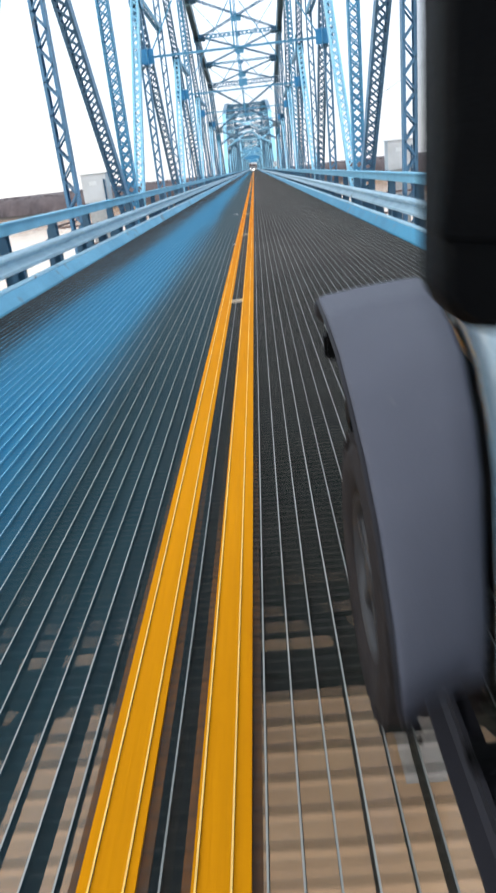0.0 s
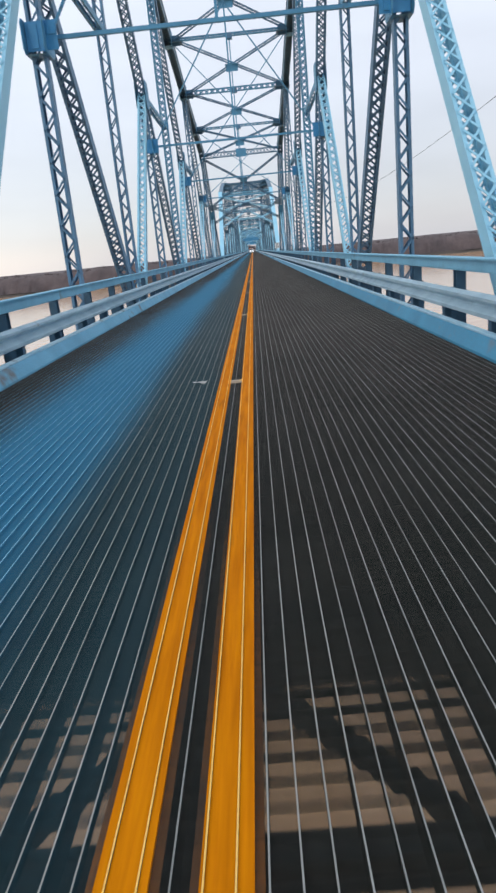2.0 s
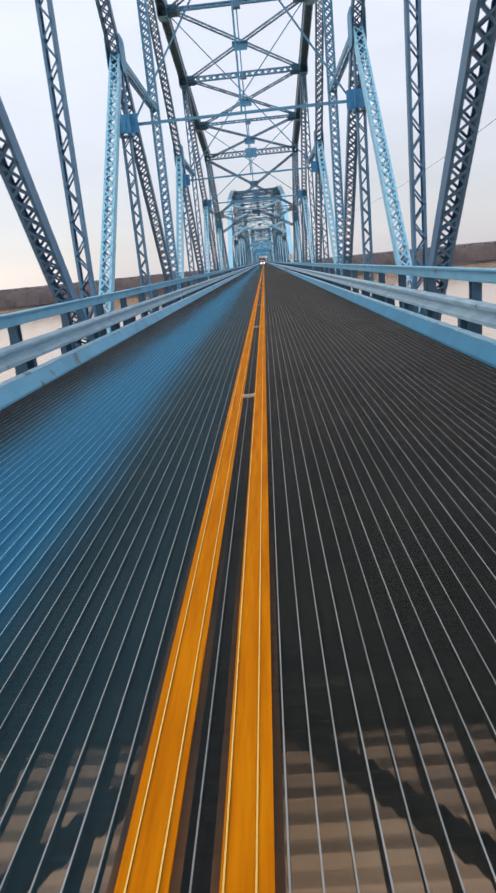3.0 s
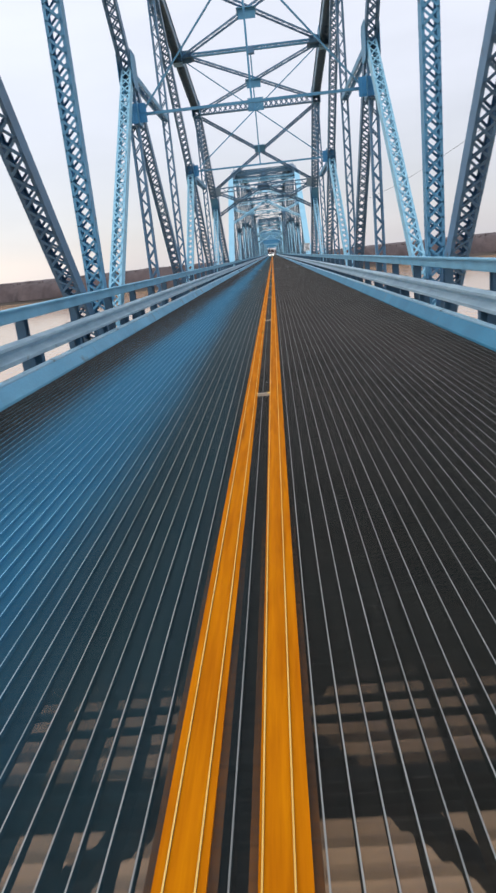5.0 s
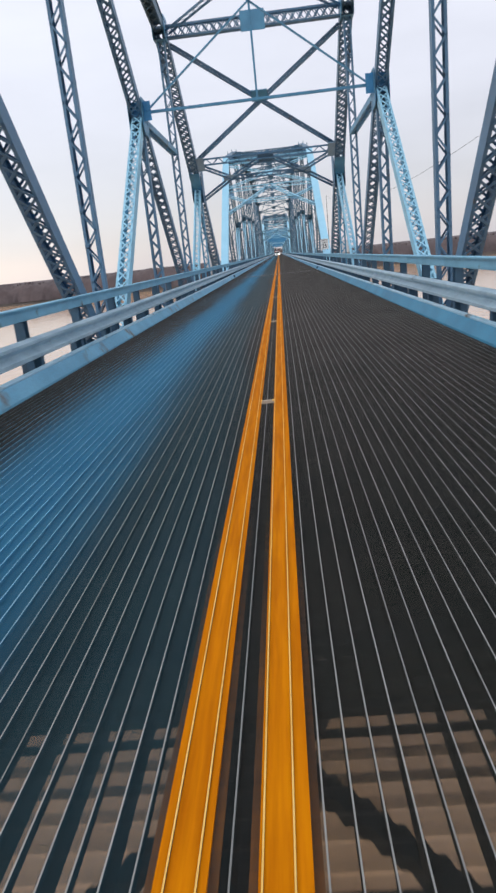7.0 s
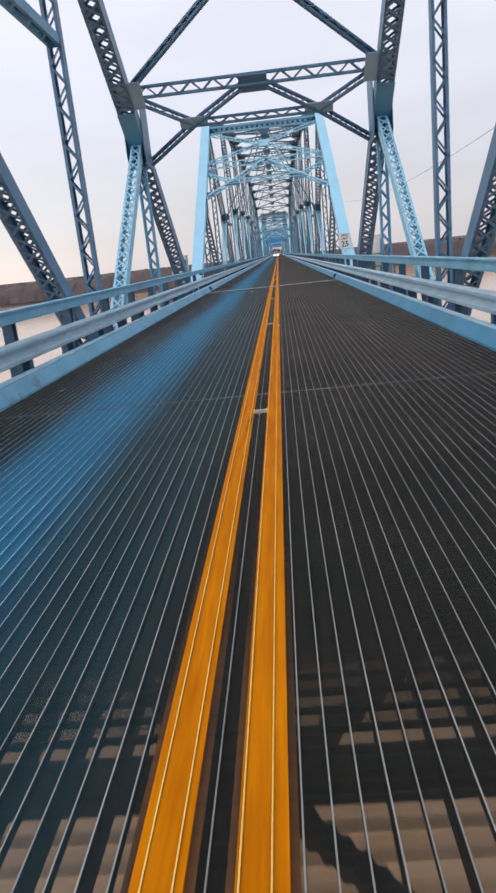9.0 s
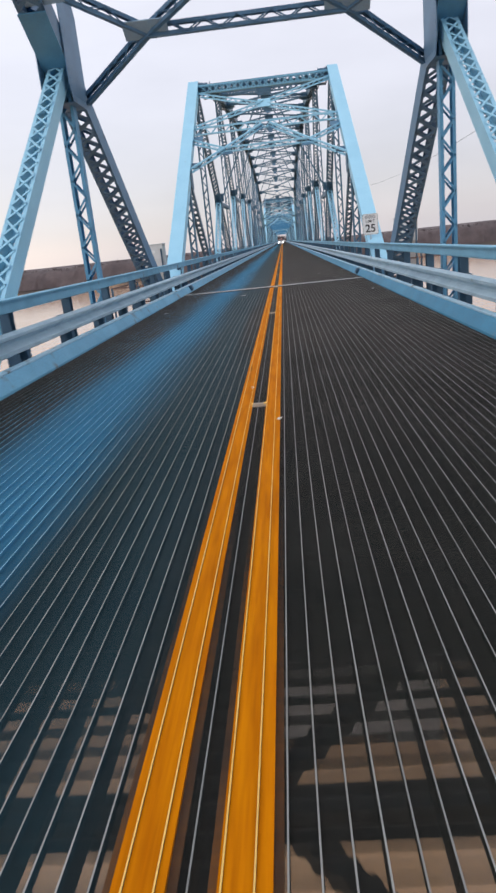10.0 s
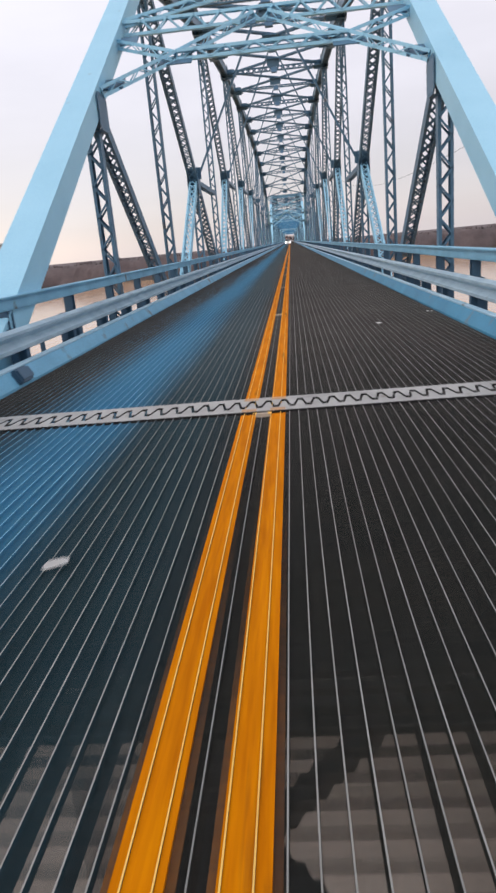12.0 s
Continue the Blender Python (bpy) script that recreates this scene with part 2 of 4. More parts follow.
CONCRETE = material("pier_concrete", (0.50, 0.48, 0.45), 0.85, 0.0, (0.36, 0.34, 0.32), 0.8, 0.7, 14, 0.3, (0.22, 0.20, 0.18), 1.1, 0.66)
MARKER = material("dull_marker_plastic", (0.40, 0.31, 0.22), 0.5, 0.0, (0.30, 0.235, 0.17), 9.0, 0.5, 60, 0.05)
WHITE = material("white_sign_paint", (0.80, 0.80, 0.78), 0.5, 0.0, (0.66, 0.66, 0.64), 3.0, 0.5, 40, 0.05)
BOXGREY = material("pale_grey_cabinet_paint", (0.68, 0.68, 0.67), 0.55, 0.0, (0.56, 0.56, 0.54), 2.0, 0.7, 40, 0.06, (0.30, 0.27, 0.24), 3.0, 0.70)
RUST = material("red_brown_railing_paint", (0.16, 0.10, 0.085), 0.7, 0.0, (0.11, 0.06, 0.05), 4.0, 0.8, 40, 0.15)
BLACK = material("black_sign_paint", (0.02, 0.02, 0.02), 0.5, 0.0, (0.03, 0.03, 0.03), 3.0, 0.5, 40, 0.05)
BODY = material("grey_blue_car_paint", (0.20, 0.26, 0.30), 0.22, 0.3, (0.17, 0.22, 0.26), 2.0, 0.4, 60, 0.02, coat=0.6)
FLARE = material("grey_textured_plastic", (0.078, 0.078, 0.100), 0.6, 0.0, (0.06, 0.06, 0.078), 5.0, 0.6, 300, 0.25, (0.20, 0.19, 0.19), 28, 0.70)
TYRE = material("tyre_rubber", (0.028, 0.023, 0.022), 0.9, 0.0, (0.045, 0.037, 0.034), 8.0, 0.7, 120, 0.3)
RIM = material("alloy_wheel_metal", (0.060, 0.056, 0.056), 0.6, 0.4, (0.035, 0.033, 0.033), 9.0, 0.6, 80, 0.05)
PLASTIC = material("black_moulded_plastic", (0.003, 0.003, 0.0034), 0.6, 0.0, (0.006, 0.006, 0.006), 10.0, 0.6, 250, 0.15, (0.04, 0.04, 0.04), 40, 0.76)
PLASTIC.node_tree.nodes["Principled BSDF"].inputs["Specular IOR Level"].default_value = 0.06
TYRE.node_tree.nodes["Principled BSDF"].inputs["Specular IOR Level"].default_value = 0.1
FLARE.node_tree.nodes["Principled BSDF"].inputs["Specular IOR Level"].default_value = 0.35
# Dark trim for the side steps; on the flare lip it paints in shade.
DARKTRIM = material("shaded_dark_trim_plastic", (0.022, 0.020, 0.024), 0.7, 0.0, (0.014, 0.013, 0.015), 8.0, 0.6, 200, 0.15)
DARKTRIM.node_tree.nodes["Principled BSDF"].inputs["Specular IOR Level"].default_value = 0.2
GLASS = material("dark_car_glass", (0.02, 0.025, 0.03), 0.05, 0.0, (0.02, 0.025, 0.03), 1.0, 0.2, 5, 0.0, coat=1.0)
ROAD = material("far_road_asphalt", (0.06, 0.058, 0.056), 0.85, 0.0, (0.045, 0.043, 0.042), 0.5, 0.6, 20, 0.2)
LAMP = glow("headlight_glow", (1.0, 0.93, 0.88), 14.0)
TAIL = glow("tail_light_glow", (1.0, 0.25, 0.2), 2.0)


# ---- mesh helpers ----
class Boxes:
    """Gathers boxes, quads and profiles into one mesh."""

    def __init__(self):
        self.v, self.f = [], []

    def box(self, c, a, b, d):
        """A box at c with half-axes a, b, d."""
        c, a, b, d = Vector(c), Vector(a), Vector(b), Vector(d)
        if a.cross(b).dot(d) < 0:
            a = -a
        i = len(self.v)
        for sz in (-1, 1):
            for sy in (-1, 1):
                for sx in (-1, 1):
                    self.v.append(c + a * sx + b * sy + d * sz)
        for q in ((0, 2, 3, 1), (4, 5, 7, 6), (0, 1, 5, 4), (2, 6, 7, 3), (0, 4, 6, 2), (1, 3, 7, 5)):
            self.f.append(tuple(i + k for k in q))
        return self

    def slab(self, x0, y0, z0, x1, y1, z1):
        return self.box(((x0 + x1) / 2, (y0 + y1) / 2, (z0 + z1) / 2), (abs(x1 - x0) / 2, 0, 0), (0, abs(y1 - y0) / 2, 0), (0, 0, abs(z1 - z0) / 2))

    def bar(self, p, q, wide, across, thick):
        """A flat bar from p to q, 'wide' along 'across' and 'thick' the third way."""
        p, q = Vector(p), Vector(q)
        u = (q - p)
        h = u.length / 2
        u.normalize()
        s = Vector(across)
        s = (s - u * s.dot(u)).normalized()
        t = u.cross(s)
        return self.box((p + q) / 2, u * h, s * wide / 2, t * thick / 2)

    def sweep(self, outline, p, q):
        """A closed outline of (x, z) drawn along y from p to q."""
        i, n = len(self.v), len(outline)
        for y in (p, q):
            self.v += [Vector((x, y, z)) for x, z in outline]
        for k in range(n):
            j = (k + 1) % n
            self.f.append((i + k, i + j, i + n + j, i + n + k))
        self.f.append(tuple(i + k for k in reversed(range(n))))
        self.f.append(tuple(i + n + k for k in range(n)))
        return self

    def prism(self, outline, p, u, s, t, length):
        """A closed outline of (s, t) drawn along u."""
        i, n = len(self.v), len(outline)
        for d in (0, length):
            self.v += [p + u * d + s * a + t * b for a, b in outline]
        for k in range(n):
            j = (k + 1) % n
            self.f.append((i + k, i + j, i + n + j, i + n + k))
        self.f.append(tuple(i + k for k in reversed(range(n))))
        self.f.append(tuple(i + n + k for k in range(n)))
        return i

    def prism_pole(self, foot, height):
        """A tapered eight-sided pole."""
        i, n = len(self.v), 8
        for z, r in ((0.0, 0.5), (height, 0.18)):
            self.v += [Vector((foot[0] + r * math.cos(6.2832 * k / n), foot[1] + r * math.sin(6.2832 * k / n), foot[2] + z)) for k in range(n)]
        for k in range(n):
            j = (k + 1) % n
            self.f.append((i + k, i + j, i + n + j, i + n + k))
        self.f.append(tuple(i + n + k for k in range(n)))
        return self

    def ribbon(self, pts, wide, thick, normal):
        """A flat bar bent to and fro through the points, one piece."""
        i = len(self.v)
        nrm = Vector(normal).normalized()
        for k, p in enumerate(pts):
            a, b = pts[max(k - 1, 0)], pts[min(k + 1, len(pts) - 1)]
            along = (b - a).normalized()
            e = nrm.cross(along) if k in (0, len(pts) - 1) else along
            c = nrm.cross(along) * 0.0 + e * wide * (0.5 if k in (0, len(pts) - 1) else 0.62)
            self.v += [p - c - nrm * thick / 2, p + c - nrm * thick / 2, p + c + nrm * thick / 2, p - c + nrm * thick / 2]
        for k in range(len(pts) - 1):
            a, b = i + 4 * k, i + 4 * (k + 1)
            for m in range(4):
                j = (m + 1) % 4
                self.f.append((a + m, a + j, b + j, b + m))
        self.f.append((i, i + 3, i + 2, i + 1))
        e = i + 4 * (len(pts) - 1)
        self.f.append((e, e + 1, e + 2, e + 3))
        return self

    def mesh(self, name):
        me = bpy.data.meshes.new(name)
        me.from_pydata([tuple(v) for v in self.v], [], self.f)
        me.update()
        return me


def put(name, boxes, mat, parent=None, label=""):
    """One mesh object out of gathered boxes."""
    me = boxes.mesh(name) if isinstance(boxes, Boxes) else boxes
    if not me.materials:
        me.materials.append(mat)
    ob = new(name, me)
    ob.parent = parent
    if label:
        ob["label"] = label
    return ob


def bm_mesh(name, bm, smooth=False):
    me = bpy.data.meshes.new(name)
    bmesh.ops.recalc_face_normals(bm, faces=bm.faces)
    if smooth:
        for f in bm.faces:
            f.smooth = True
    bm.to_mesh(me)
    bm.free()
    return me


X3 = Vector((1, 0, 0))


def laced(name, p, q, wide, deep, mat, parent, across=(1, 0, 0), pitch=0.5, double=False, plate=0.02, flange=0.07, solid=False, lace=0.06):
    """A riveted steel member: two channels 'wide' apart, laced on both open faces by zigzag bars."""
    p, q = Vector(p), Vector(q)
    u = q - p
    length = u.length
    u.normalize()
    s = Vector(across)
    s = (s - u * s.dot(u)).normalized()
    t = u.cross(s)
    web = Boxes()
    w2, d2 = wide / 2, deep / 2
    if solid:
        o = w2 + 0.05
        web.prism([(-o, d2 + plate), (-o, d2), (-w2, d2), (-w2, -d2), (-w2 + flange, -d2), (-w2 + flange, -d2 + plate), (-w2 + plate, -d2 + plate), (-w2 + plate, d2),
                   (w2 - plate, d2), (w2 - plate, -d2 + plate), (w2 - flange, -d2 + plate), (w2 - flange, -d2), (w2, -d2), (w2, d2), (o, d2), (o, d2 + plate)], p, u, s, t, length)
    else:
        first = []
        for sg in (-1, 1):
            out = [(w2, d2), (w2 - flange, d2), (w2 - flange, d2 - plate), (w2 - plate, d2 - plate), (w2 - plate, -d2 + plate), (w2 - flange, -d2 + plate), (w2 - flange, -d2), (w2, -d2)]
            if sg < 0:
                out = [(-x, y) for x, y in reversed(out)]
            first.append(web.prism(out, p, u, s, t, length))
        # end plates between the channels
        a, b = first
        web.f.append((a + 1, a + 6, b + 1, b + 6))
        web.f.append((a + 9, a + 14, b + 9, b + 14))
    me = web.mesh(name)
    fix = bmesh.new()
    fix.from_mesh(me)
    bmesh.ops.recalc_face_normals(fix, faces=fix.faces)
    fix.to_mesh(me)
    fix.free()
    member = put(name, me, mat, parent)
    n = max(2, int(round((length - 0.3) / pitch)))
    step = (length - 0.3) / n
    w = w2 - flange * 0.4
    for sd in (-1, 1):
        if solid and sd == 1:
            continue
        for rev in (1, -1) if double else (1,):
            off = t * sd * (d2 + (0.008 if rev > 0 else 0.022))
            pts = [p + u * (0.15 + step * k) + off + s * (w if k % 2 else -w) * rev for k in range(n + 1)]
            put("lacing", Boxes().ribbon(pts, lace, 0.012, t), mat, member)
    return member


def gusset(p, size_y, size_z, mat, parent, side, gap=0.24, cut=0.28, rivets=True):
    """A pair of riveted gusset plates either side of a node in the truss plane."""
    bm = bmesh.new()
    hy, hz = size_y / 2, size_z / 2
    cy, cz = hy * cut, hz * cut
    pts = [(-hy + cy, -hz), (hy - cy, -hz), (hy, -hz + cz), (hy, hz - cz), (hy - cy, hz), (-hy + cy, hz), (-hy, hz - cz), (-hy, -hz + cz)]
    ties = []
    for x in (-gap, gap):
        vs = [bm.verts.new((p[0] + x - 0.009, p[1] + a, p[2] + b)) for a, b in pts]
        ties.append(vs[:2])
        face = bm.faces.new(vs)
        r = bmesh.ops.extrude_face_region(bm, geom=[face])
        bmesh.ops.translate(bm, verts=[e for e in r["geom"] if isinstance(e, bmesh.types.BMVert)], vec=(0.018, 0, 0))
    bm.faces.new((ties[0][0], ties[0][1], ties[1][1], ties[1][0]))
    if rivets:
        inner = p[0] - side * (gap + 0.009)
        ny, nz = max(2, int(size_y / 0.16)), max(2, int(size_z / 0.16))
        for i in range(ny):
            for j in range(nz):
                if 0 < i < ny - 1 and 0 < j < nz - 1:
                    continue
                y, z = p[1] - hy * 0.86 + size_y * 0.86 * i / (ny - 1), p[2] - hz * 0.86 + size_z * 0.86 * j / (nz - 1)
                if abs(y - p[1]) / hy + abs(z - p[2]) / hz > 1.62:
                    continue
                c = [bm.verts.new((inner, y + 0.02 * a, z + 0.02 * b)) for a, b in ((1, 0), (0, 1), (-1, 0), (0, -1))]
                tip = bm.verts.new((inner - side * 0.016, y, z))
                for k in range(4):
                    bm.faces.new((c[k], c[(k + 1) % 4], tip))
    me = bm_mesh("gusset_plate", bm)
    return put("gusset_plate", me, mat, parent)


def empty(name, label, category, group="", kind="", at=(0, 0, 0)):
    ob = new(name)
    ob.location = at
    ob.empty_display_size = 0.3
    return tagged(ob, label, category, group, kind)


# ---- ground: the river, its banks and the far woods ----
def river():
    bm = bmesh.new()
    n = 40
    for i in range(n + 1):
        for j in range(n + 1):
            bm.verts.new(((i / n - 0.5) * 5200, -900 + 4600 * j / n, -20))
    bm.verts.ensure_lookup_table()
    for i in range(n):
        for j in range(n):
            a = i * (n + 1) + j
            bm.faces.new([bm.verts[k] for k in (a, a + n + 1, a + n + 2, a + 1)])
    ob = put("water", bm_mesh("water", bm), WATER)
    tagged(ob, "wide muddy brown river under the bridge reflecting a pale sky", "river", kind="structure")


def shore(name, y_edge, way, label):
    """A low river shore across the water, with an uneven belt of bare trees."""
    rnd = random.Random(5 + way)
    edge = lambda x: y_edge + way * (18 * math.sin(x * 0.011 + way) + 14 * noise.noise((x * 0.02, way, 0)) + (abs(x) ** 1.5) * 0.004)
    earth = Boxes()
    n = 120
    for k in range(n + 1):
        x = -2400 + 4800 * k / n
        y = edge(x)
        earth.v += [Vector((x, y, -21)), Vector((x, y + way * 14, -17.5)), Vector((x, y + way * 400, -14)), Vector((x, y + way * 2600, -9.0 + 2 * noise.noise((x * 0.003, way, 2))))]
        if k:
            a = (k - 1) * 4
            for m in (0, 1, 2):
                earth.f.append((a + m, a + m + 4, a + m + 5, a + m + 1) if way > 0 else (a + m, a + m + 1, a + m + 5, a + m + 4))
    me = earth.mesh(name)
    me.materials.append(BANK)
    me.materials.append(WOODS)
    for q in me.polygons:
        q.material_index = 0 if q.index % 3 == 0 else 1
    tagged(put(name, me, BANK), "low brown river bank below bare winter woods", "bank", kind="structure")
    wood = Boxes()
    m, rows = 1500, 9
    for k in range(m + 1):
        x = -1500 + 3000 * k / m
        for r in range(rows):
            top = 15.6 * (1 + 0.10 * noise.noise((x * 0.012, way * 3.0, 0)) + 0.10 * noise.noise((x * 0.07, way, 5)))
            ragged = (0.25, 0.25, 0.3, 0.5, 0.8, 1, 1, 1, 1)[r] * (0.9 * noise.noise((x * 0.35, r * 2.3, 9)) + 0.35 * rnd.uniform(-1, 1))
            lift = (0.0, 0.40, 0.66, 0.84, 0.93, 0.97, 1.0, 1.02, 1.03)[r]
            wood.v.append(Vector((x + rnd.uniform(-0.6, 0.6), edge(x) + way * (12 + 4 * r + rnd.uniform(-2, 2)), -17.8 + top * lift + (ragged if r else 0))))
        if k:
            a, b = (k - 1) * rows, k * rows
            for r in range(rows - 1):
                wood.f.append((a + r, b + r, b + r + 1, a + r + 1) if way > 0 else (a + r, a + r + 1, b + r + 1, b + r))
    for k in range(2600 if way > 0 else 400):
        x = rnd.uniform(-700, 700)
        h = 15.6 * (1 + 0.10 * noise.noise((x * 0.012, way * 3.0, 0)) + 0.10 * noise.noise((x * 0.07, way, 5)))
        y = edge(x) + way * rnd.uniform(28, 44)
        hh = rnd.uniform(0.5, 1.5)
        wood.box((x, y, -17.8 + h * rnd.uniform(0.93, 1.02)), (rnd.uniform(0.1, 0.3), 0, 0), (0, 0.2, 0), (rnd.uniform(-0.5, 0.5), 0, hh))
    wood = wood.mesh("shore_woods")
    for q in wood.polygons:
        q.use_smooth = True
    wood.materials.append(WOODS)
    tagged(put("shore_woods", wood, WOODS), label, "trees", kind="stuff")


river()
shore("bank_north", 680.0, 1, "bare brown winter woods along the far river shore")
shore("bank_south", -420.0, -1, "bare brown winter woods along the near river shore")


def embankment():
    out = [(-16, -20), (-5.5, -0.6), (5.5, -0.6), (16, -20)]
    tagged(put("embankment", Boxes().sweep(out, 696, 1200), BANK), "earth embankment carrying the road beyond the bridge", "ground", kind="structure")
    tagged(put("far_road", Boxes().slab(-3.4, 694, -0.65, 3.4, 1190, -0.02), ROAD), "dark asphalt approach road beyond the bridge", "road", kind="structure")
    rnd = random.Random(11)
    wood = Boxes()
    for k in range(260):
        x, y = rnd.choice((-1, 1)) * rnd.uniform(6, 14), rnd.uniform(730, 1180)
        if k % 5 == 0:
            x, y = rnd.uniform(-14, 14), rnd.uniform(1192, 1198)
        h = rnd.uniform(5, 10)
        z = -0.8 - max(0, abs(x) - 5.5) * 1.8
        wood.box((x, y, z + h * 0.3), (0.12, 0, 0), (0, 0.12, 0), (0, 0, h * 0.36))
        for c in range(9):
            dz, hh = rnd.uniform(0.35, 0.98) * h, rnd.uniform(0.5, 1.4)
            wood.box((x + rnd.gauss(0, 0.9), y + rnd.gauss(0, 0.9), z + dz), (rnd.uniform(0.15, 0.5), 0, 0.1), (0, rnd.uniform(0.2, 0.5), 0), (rnd.uniform(-0.3, 0.3), 0, hh))
    tagged(put("roadside_trees", wood, WOODS), "bare brown trees beside the road beyond the bridge", "trees", kind="stuff")


embankment()

# ---- the open steel deck ----
Y0, Y1, HALF, SPACE = -30.0, 694.0, 3.095, 0.0836
JOINT_Y, SEAM_Y = 113.15, 87.6
SHIFT = -0.09          # the kerbs lie off the painted middle line
XL, XR = -HALF + SHIFT, HALF + SHIFT

deck = empty("deck", "open steel grating bridge deck with worn bright bars", "bridge deck", kind="structure")


def deck_bars():
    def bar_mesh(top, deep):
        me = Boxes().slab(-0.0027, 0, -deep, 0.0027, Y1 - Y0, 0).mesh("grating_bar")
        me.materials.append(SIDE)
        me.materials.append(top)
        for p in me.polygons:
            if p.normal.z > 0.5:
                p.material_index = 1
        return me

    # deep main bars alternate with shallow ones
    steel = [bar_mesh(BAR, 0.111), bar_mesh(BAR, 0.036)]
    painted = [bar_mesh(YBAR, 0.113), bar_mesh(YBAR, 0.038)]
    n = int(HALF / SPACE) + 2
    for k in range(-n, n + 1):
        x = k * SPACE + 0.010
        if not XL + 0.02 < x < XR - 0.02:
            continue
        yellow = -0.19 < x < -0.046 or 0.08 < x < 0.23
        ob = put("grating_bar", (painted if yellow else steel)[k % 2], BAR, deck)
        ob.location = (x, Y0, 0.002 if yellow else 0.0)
    rnd = random.Random(3)
    b, lip = Boxes(), Boxes()
    y, stout = Y0, False
    while y < Y1:
        # stout bars alternate with slender ones
        stout = not stout
        w = 0.0042 if stout else 0.0012
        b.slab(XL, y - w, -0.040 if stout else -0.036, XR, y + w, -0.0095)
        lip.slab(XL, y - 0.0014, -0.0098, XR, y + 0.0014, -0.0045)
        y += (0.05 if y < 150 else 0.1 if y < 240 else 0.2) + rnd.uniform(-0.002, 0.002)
    tagged(put("grating_cross_bars", b, CROSS), "steel cross bars of the open grating deck, coloured dark for shade", "deck grating", kind="stuff")
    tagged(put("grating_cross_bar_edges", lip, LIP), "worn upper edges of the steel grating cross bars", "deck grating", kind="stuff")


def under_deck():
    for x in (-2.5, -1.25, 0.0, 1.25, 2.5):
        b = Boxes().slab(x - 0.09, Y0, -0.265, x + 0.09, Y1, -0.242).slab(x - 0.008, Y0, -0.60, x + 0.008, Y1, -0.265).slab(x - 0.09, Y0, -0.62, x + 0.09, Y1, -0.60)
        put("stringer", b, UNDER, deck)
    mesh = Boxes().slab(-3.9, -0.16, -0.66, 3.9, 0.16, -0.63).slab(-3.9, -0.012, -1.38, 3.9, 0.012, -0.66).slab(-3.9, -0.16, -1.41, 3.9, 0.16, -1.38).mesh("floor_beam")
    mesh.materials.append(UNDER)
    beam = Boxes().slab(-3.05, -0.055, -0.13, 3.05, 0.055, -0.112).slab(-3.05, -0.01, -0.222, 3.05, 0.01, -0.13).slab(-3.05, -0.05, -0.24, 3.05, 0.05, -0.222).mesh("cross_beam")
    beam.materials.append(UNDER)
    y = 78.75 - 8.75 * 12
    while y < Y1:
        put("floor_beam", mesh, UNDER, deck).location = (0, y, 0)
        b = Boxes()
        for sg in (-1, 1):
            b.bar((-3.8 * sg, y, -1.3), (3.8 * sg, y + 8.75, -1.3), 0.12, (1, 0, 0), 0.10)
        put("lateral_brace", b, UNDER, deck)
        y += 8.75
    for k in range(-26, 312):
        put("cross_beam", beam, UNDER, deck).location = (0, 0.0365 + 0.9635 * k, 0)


def lane_lines():
    for name, xa, xb in (("lane_line", -0.187, -0.047), ("lane_line", 0.083, 0.223)):
        b = Boxes()
        for ya, yb in ((Y0, JOINT_Y - 0.33), (JOINT_Y + 0.33, Y1)):
            b.slab(xa, ya, -0.02, xb, yb, -0.0035)
        ob = put(name, b, YELLOW)
        spray = Boxes()
        for x in (xa, xb):
            spray.slab(x - 0.026, Y0, -0.030, x + 0.026, 260, -0.0215)
        put("overspray", spray, OVERSPRAY, ob, "thin uneven orange overspray")
        tagged(ob, "solid yellow centre line painted along the grating deck", "road marking", "double yellow line", "structure")


def finger_joint():
    th = tagged(new("finger_joint"), "pale steel finger expansion joint with interlocking teeth across the deck", "expansion joint")
    th.location = (0, JOINT_Y, 0)
    for side in (-1, 1):
        bm = bmesh.new()
        pts = [(XL, side * 0.28)]
        n, w = 40, 2 * HALF / 40
        lo, hi, o = -0.11, 0.11, side * 0.040
        cuts = (0.10, 0.34, 0.52, 0.76) if side > 0 else (0.02, 0.26, 0.60, 0.84)
        for k in range(n):
            x = XL + k * w
            pts += [(x + w * c, y + o) for c, y in zip(cuts, (hi, lo, lo, hi))]
        pts += [(XR, side * 0.28)]
        lower = [bm.verts.new((x, y, -0.03)) for x, y in pts]
        upper = [bm.verts.new((x, y, 0.012)) for x, y in pts]
        for k in range(len(pts)):
            j = (k + 1) % len(pts)
            bm.faces.new((lower[k], lower[j], upper[j], upper[k]))
        bm.faces.new(upper)
        me = bm_mesh("toothed_plate", bm)
        me.materials.append(PLATE)
        me.materials.append(TRAY)
        for p in me.polygons:
            if abs(p.normal.z) < 0.5:
                p.material_index = 1
        put("toothed_plate", me, PLATE, th)
    put("joint_trough", Boxes().slab(XL, -0.30, -0.46, XR, 0.30, -0.40), TRAY, th)
    for xa, xb in ((-0.187, -0.047), (0.083, 0.223)):
        for ya, yb in ((-0.27, -0.175), (0.175, 0.27)):
            put("paint_patch", Boxes().slab(xa, ya, 0.0122, xb, yb, 0.0142), FADED, th, "faded yellow paint over the plate")
    seam = Boxes().slab(XL, SEAM_Y - 0.018, -0.034, XR, SEAM_Y + 0.018, -0.0042)
    tagged(put("deck_seam", seam, SEAM), "dull steel cross strip joining two lengths of grating deck", "deck joint", kind="structure")


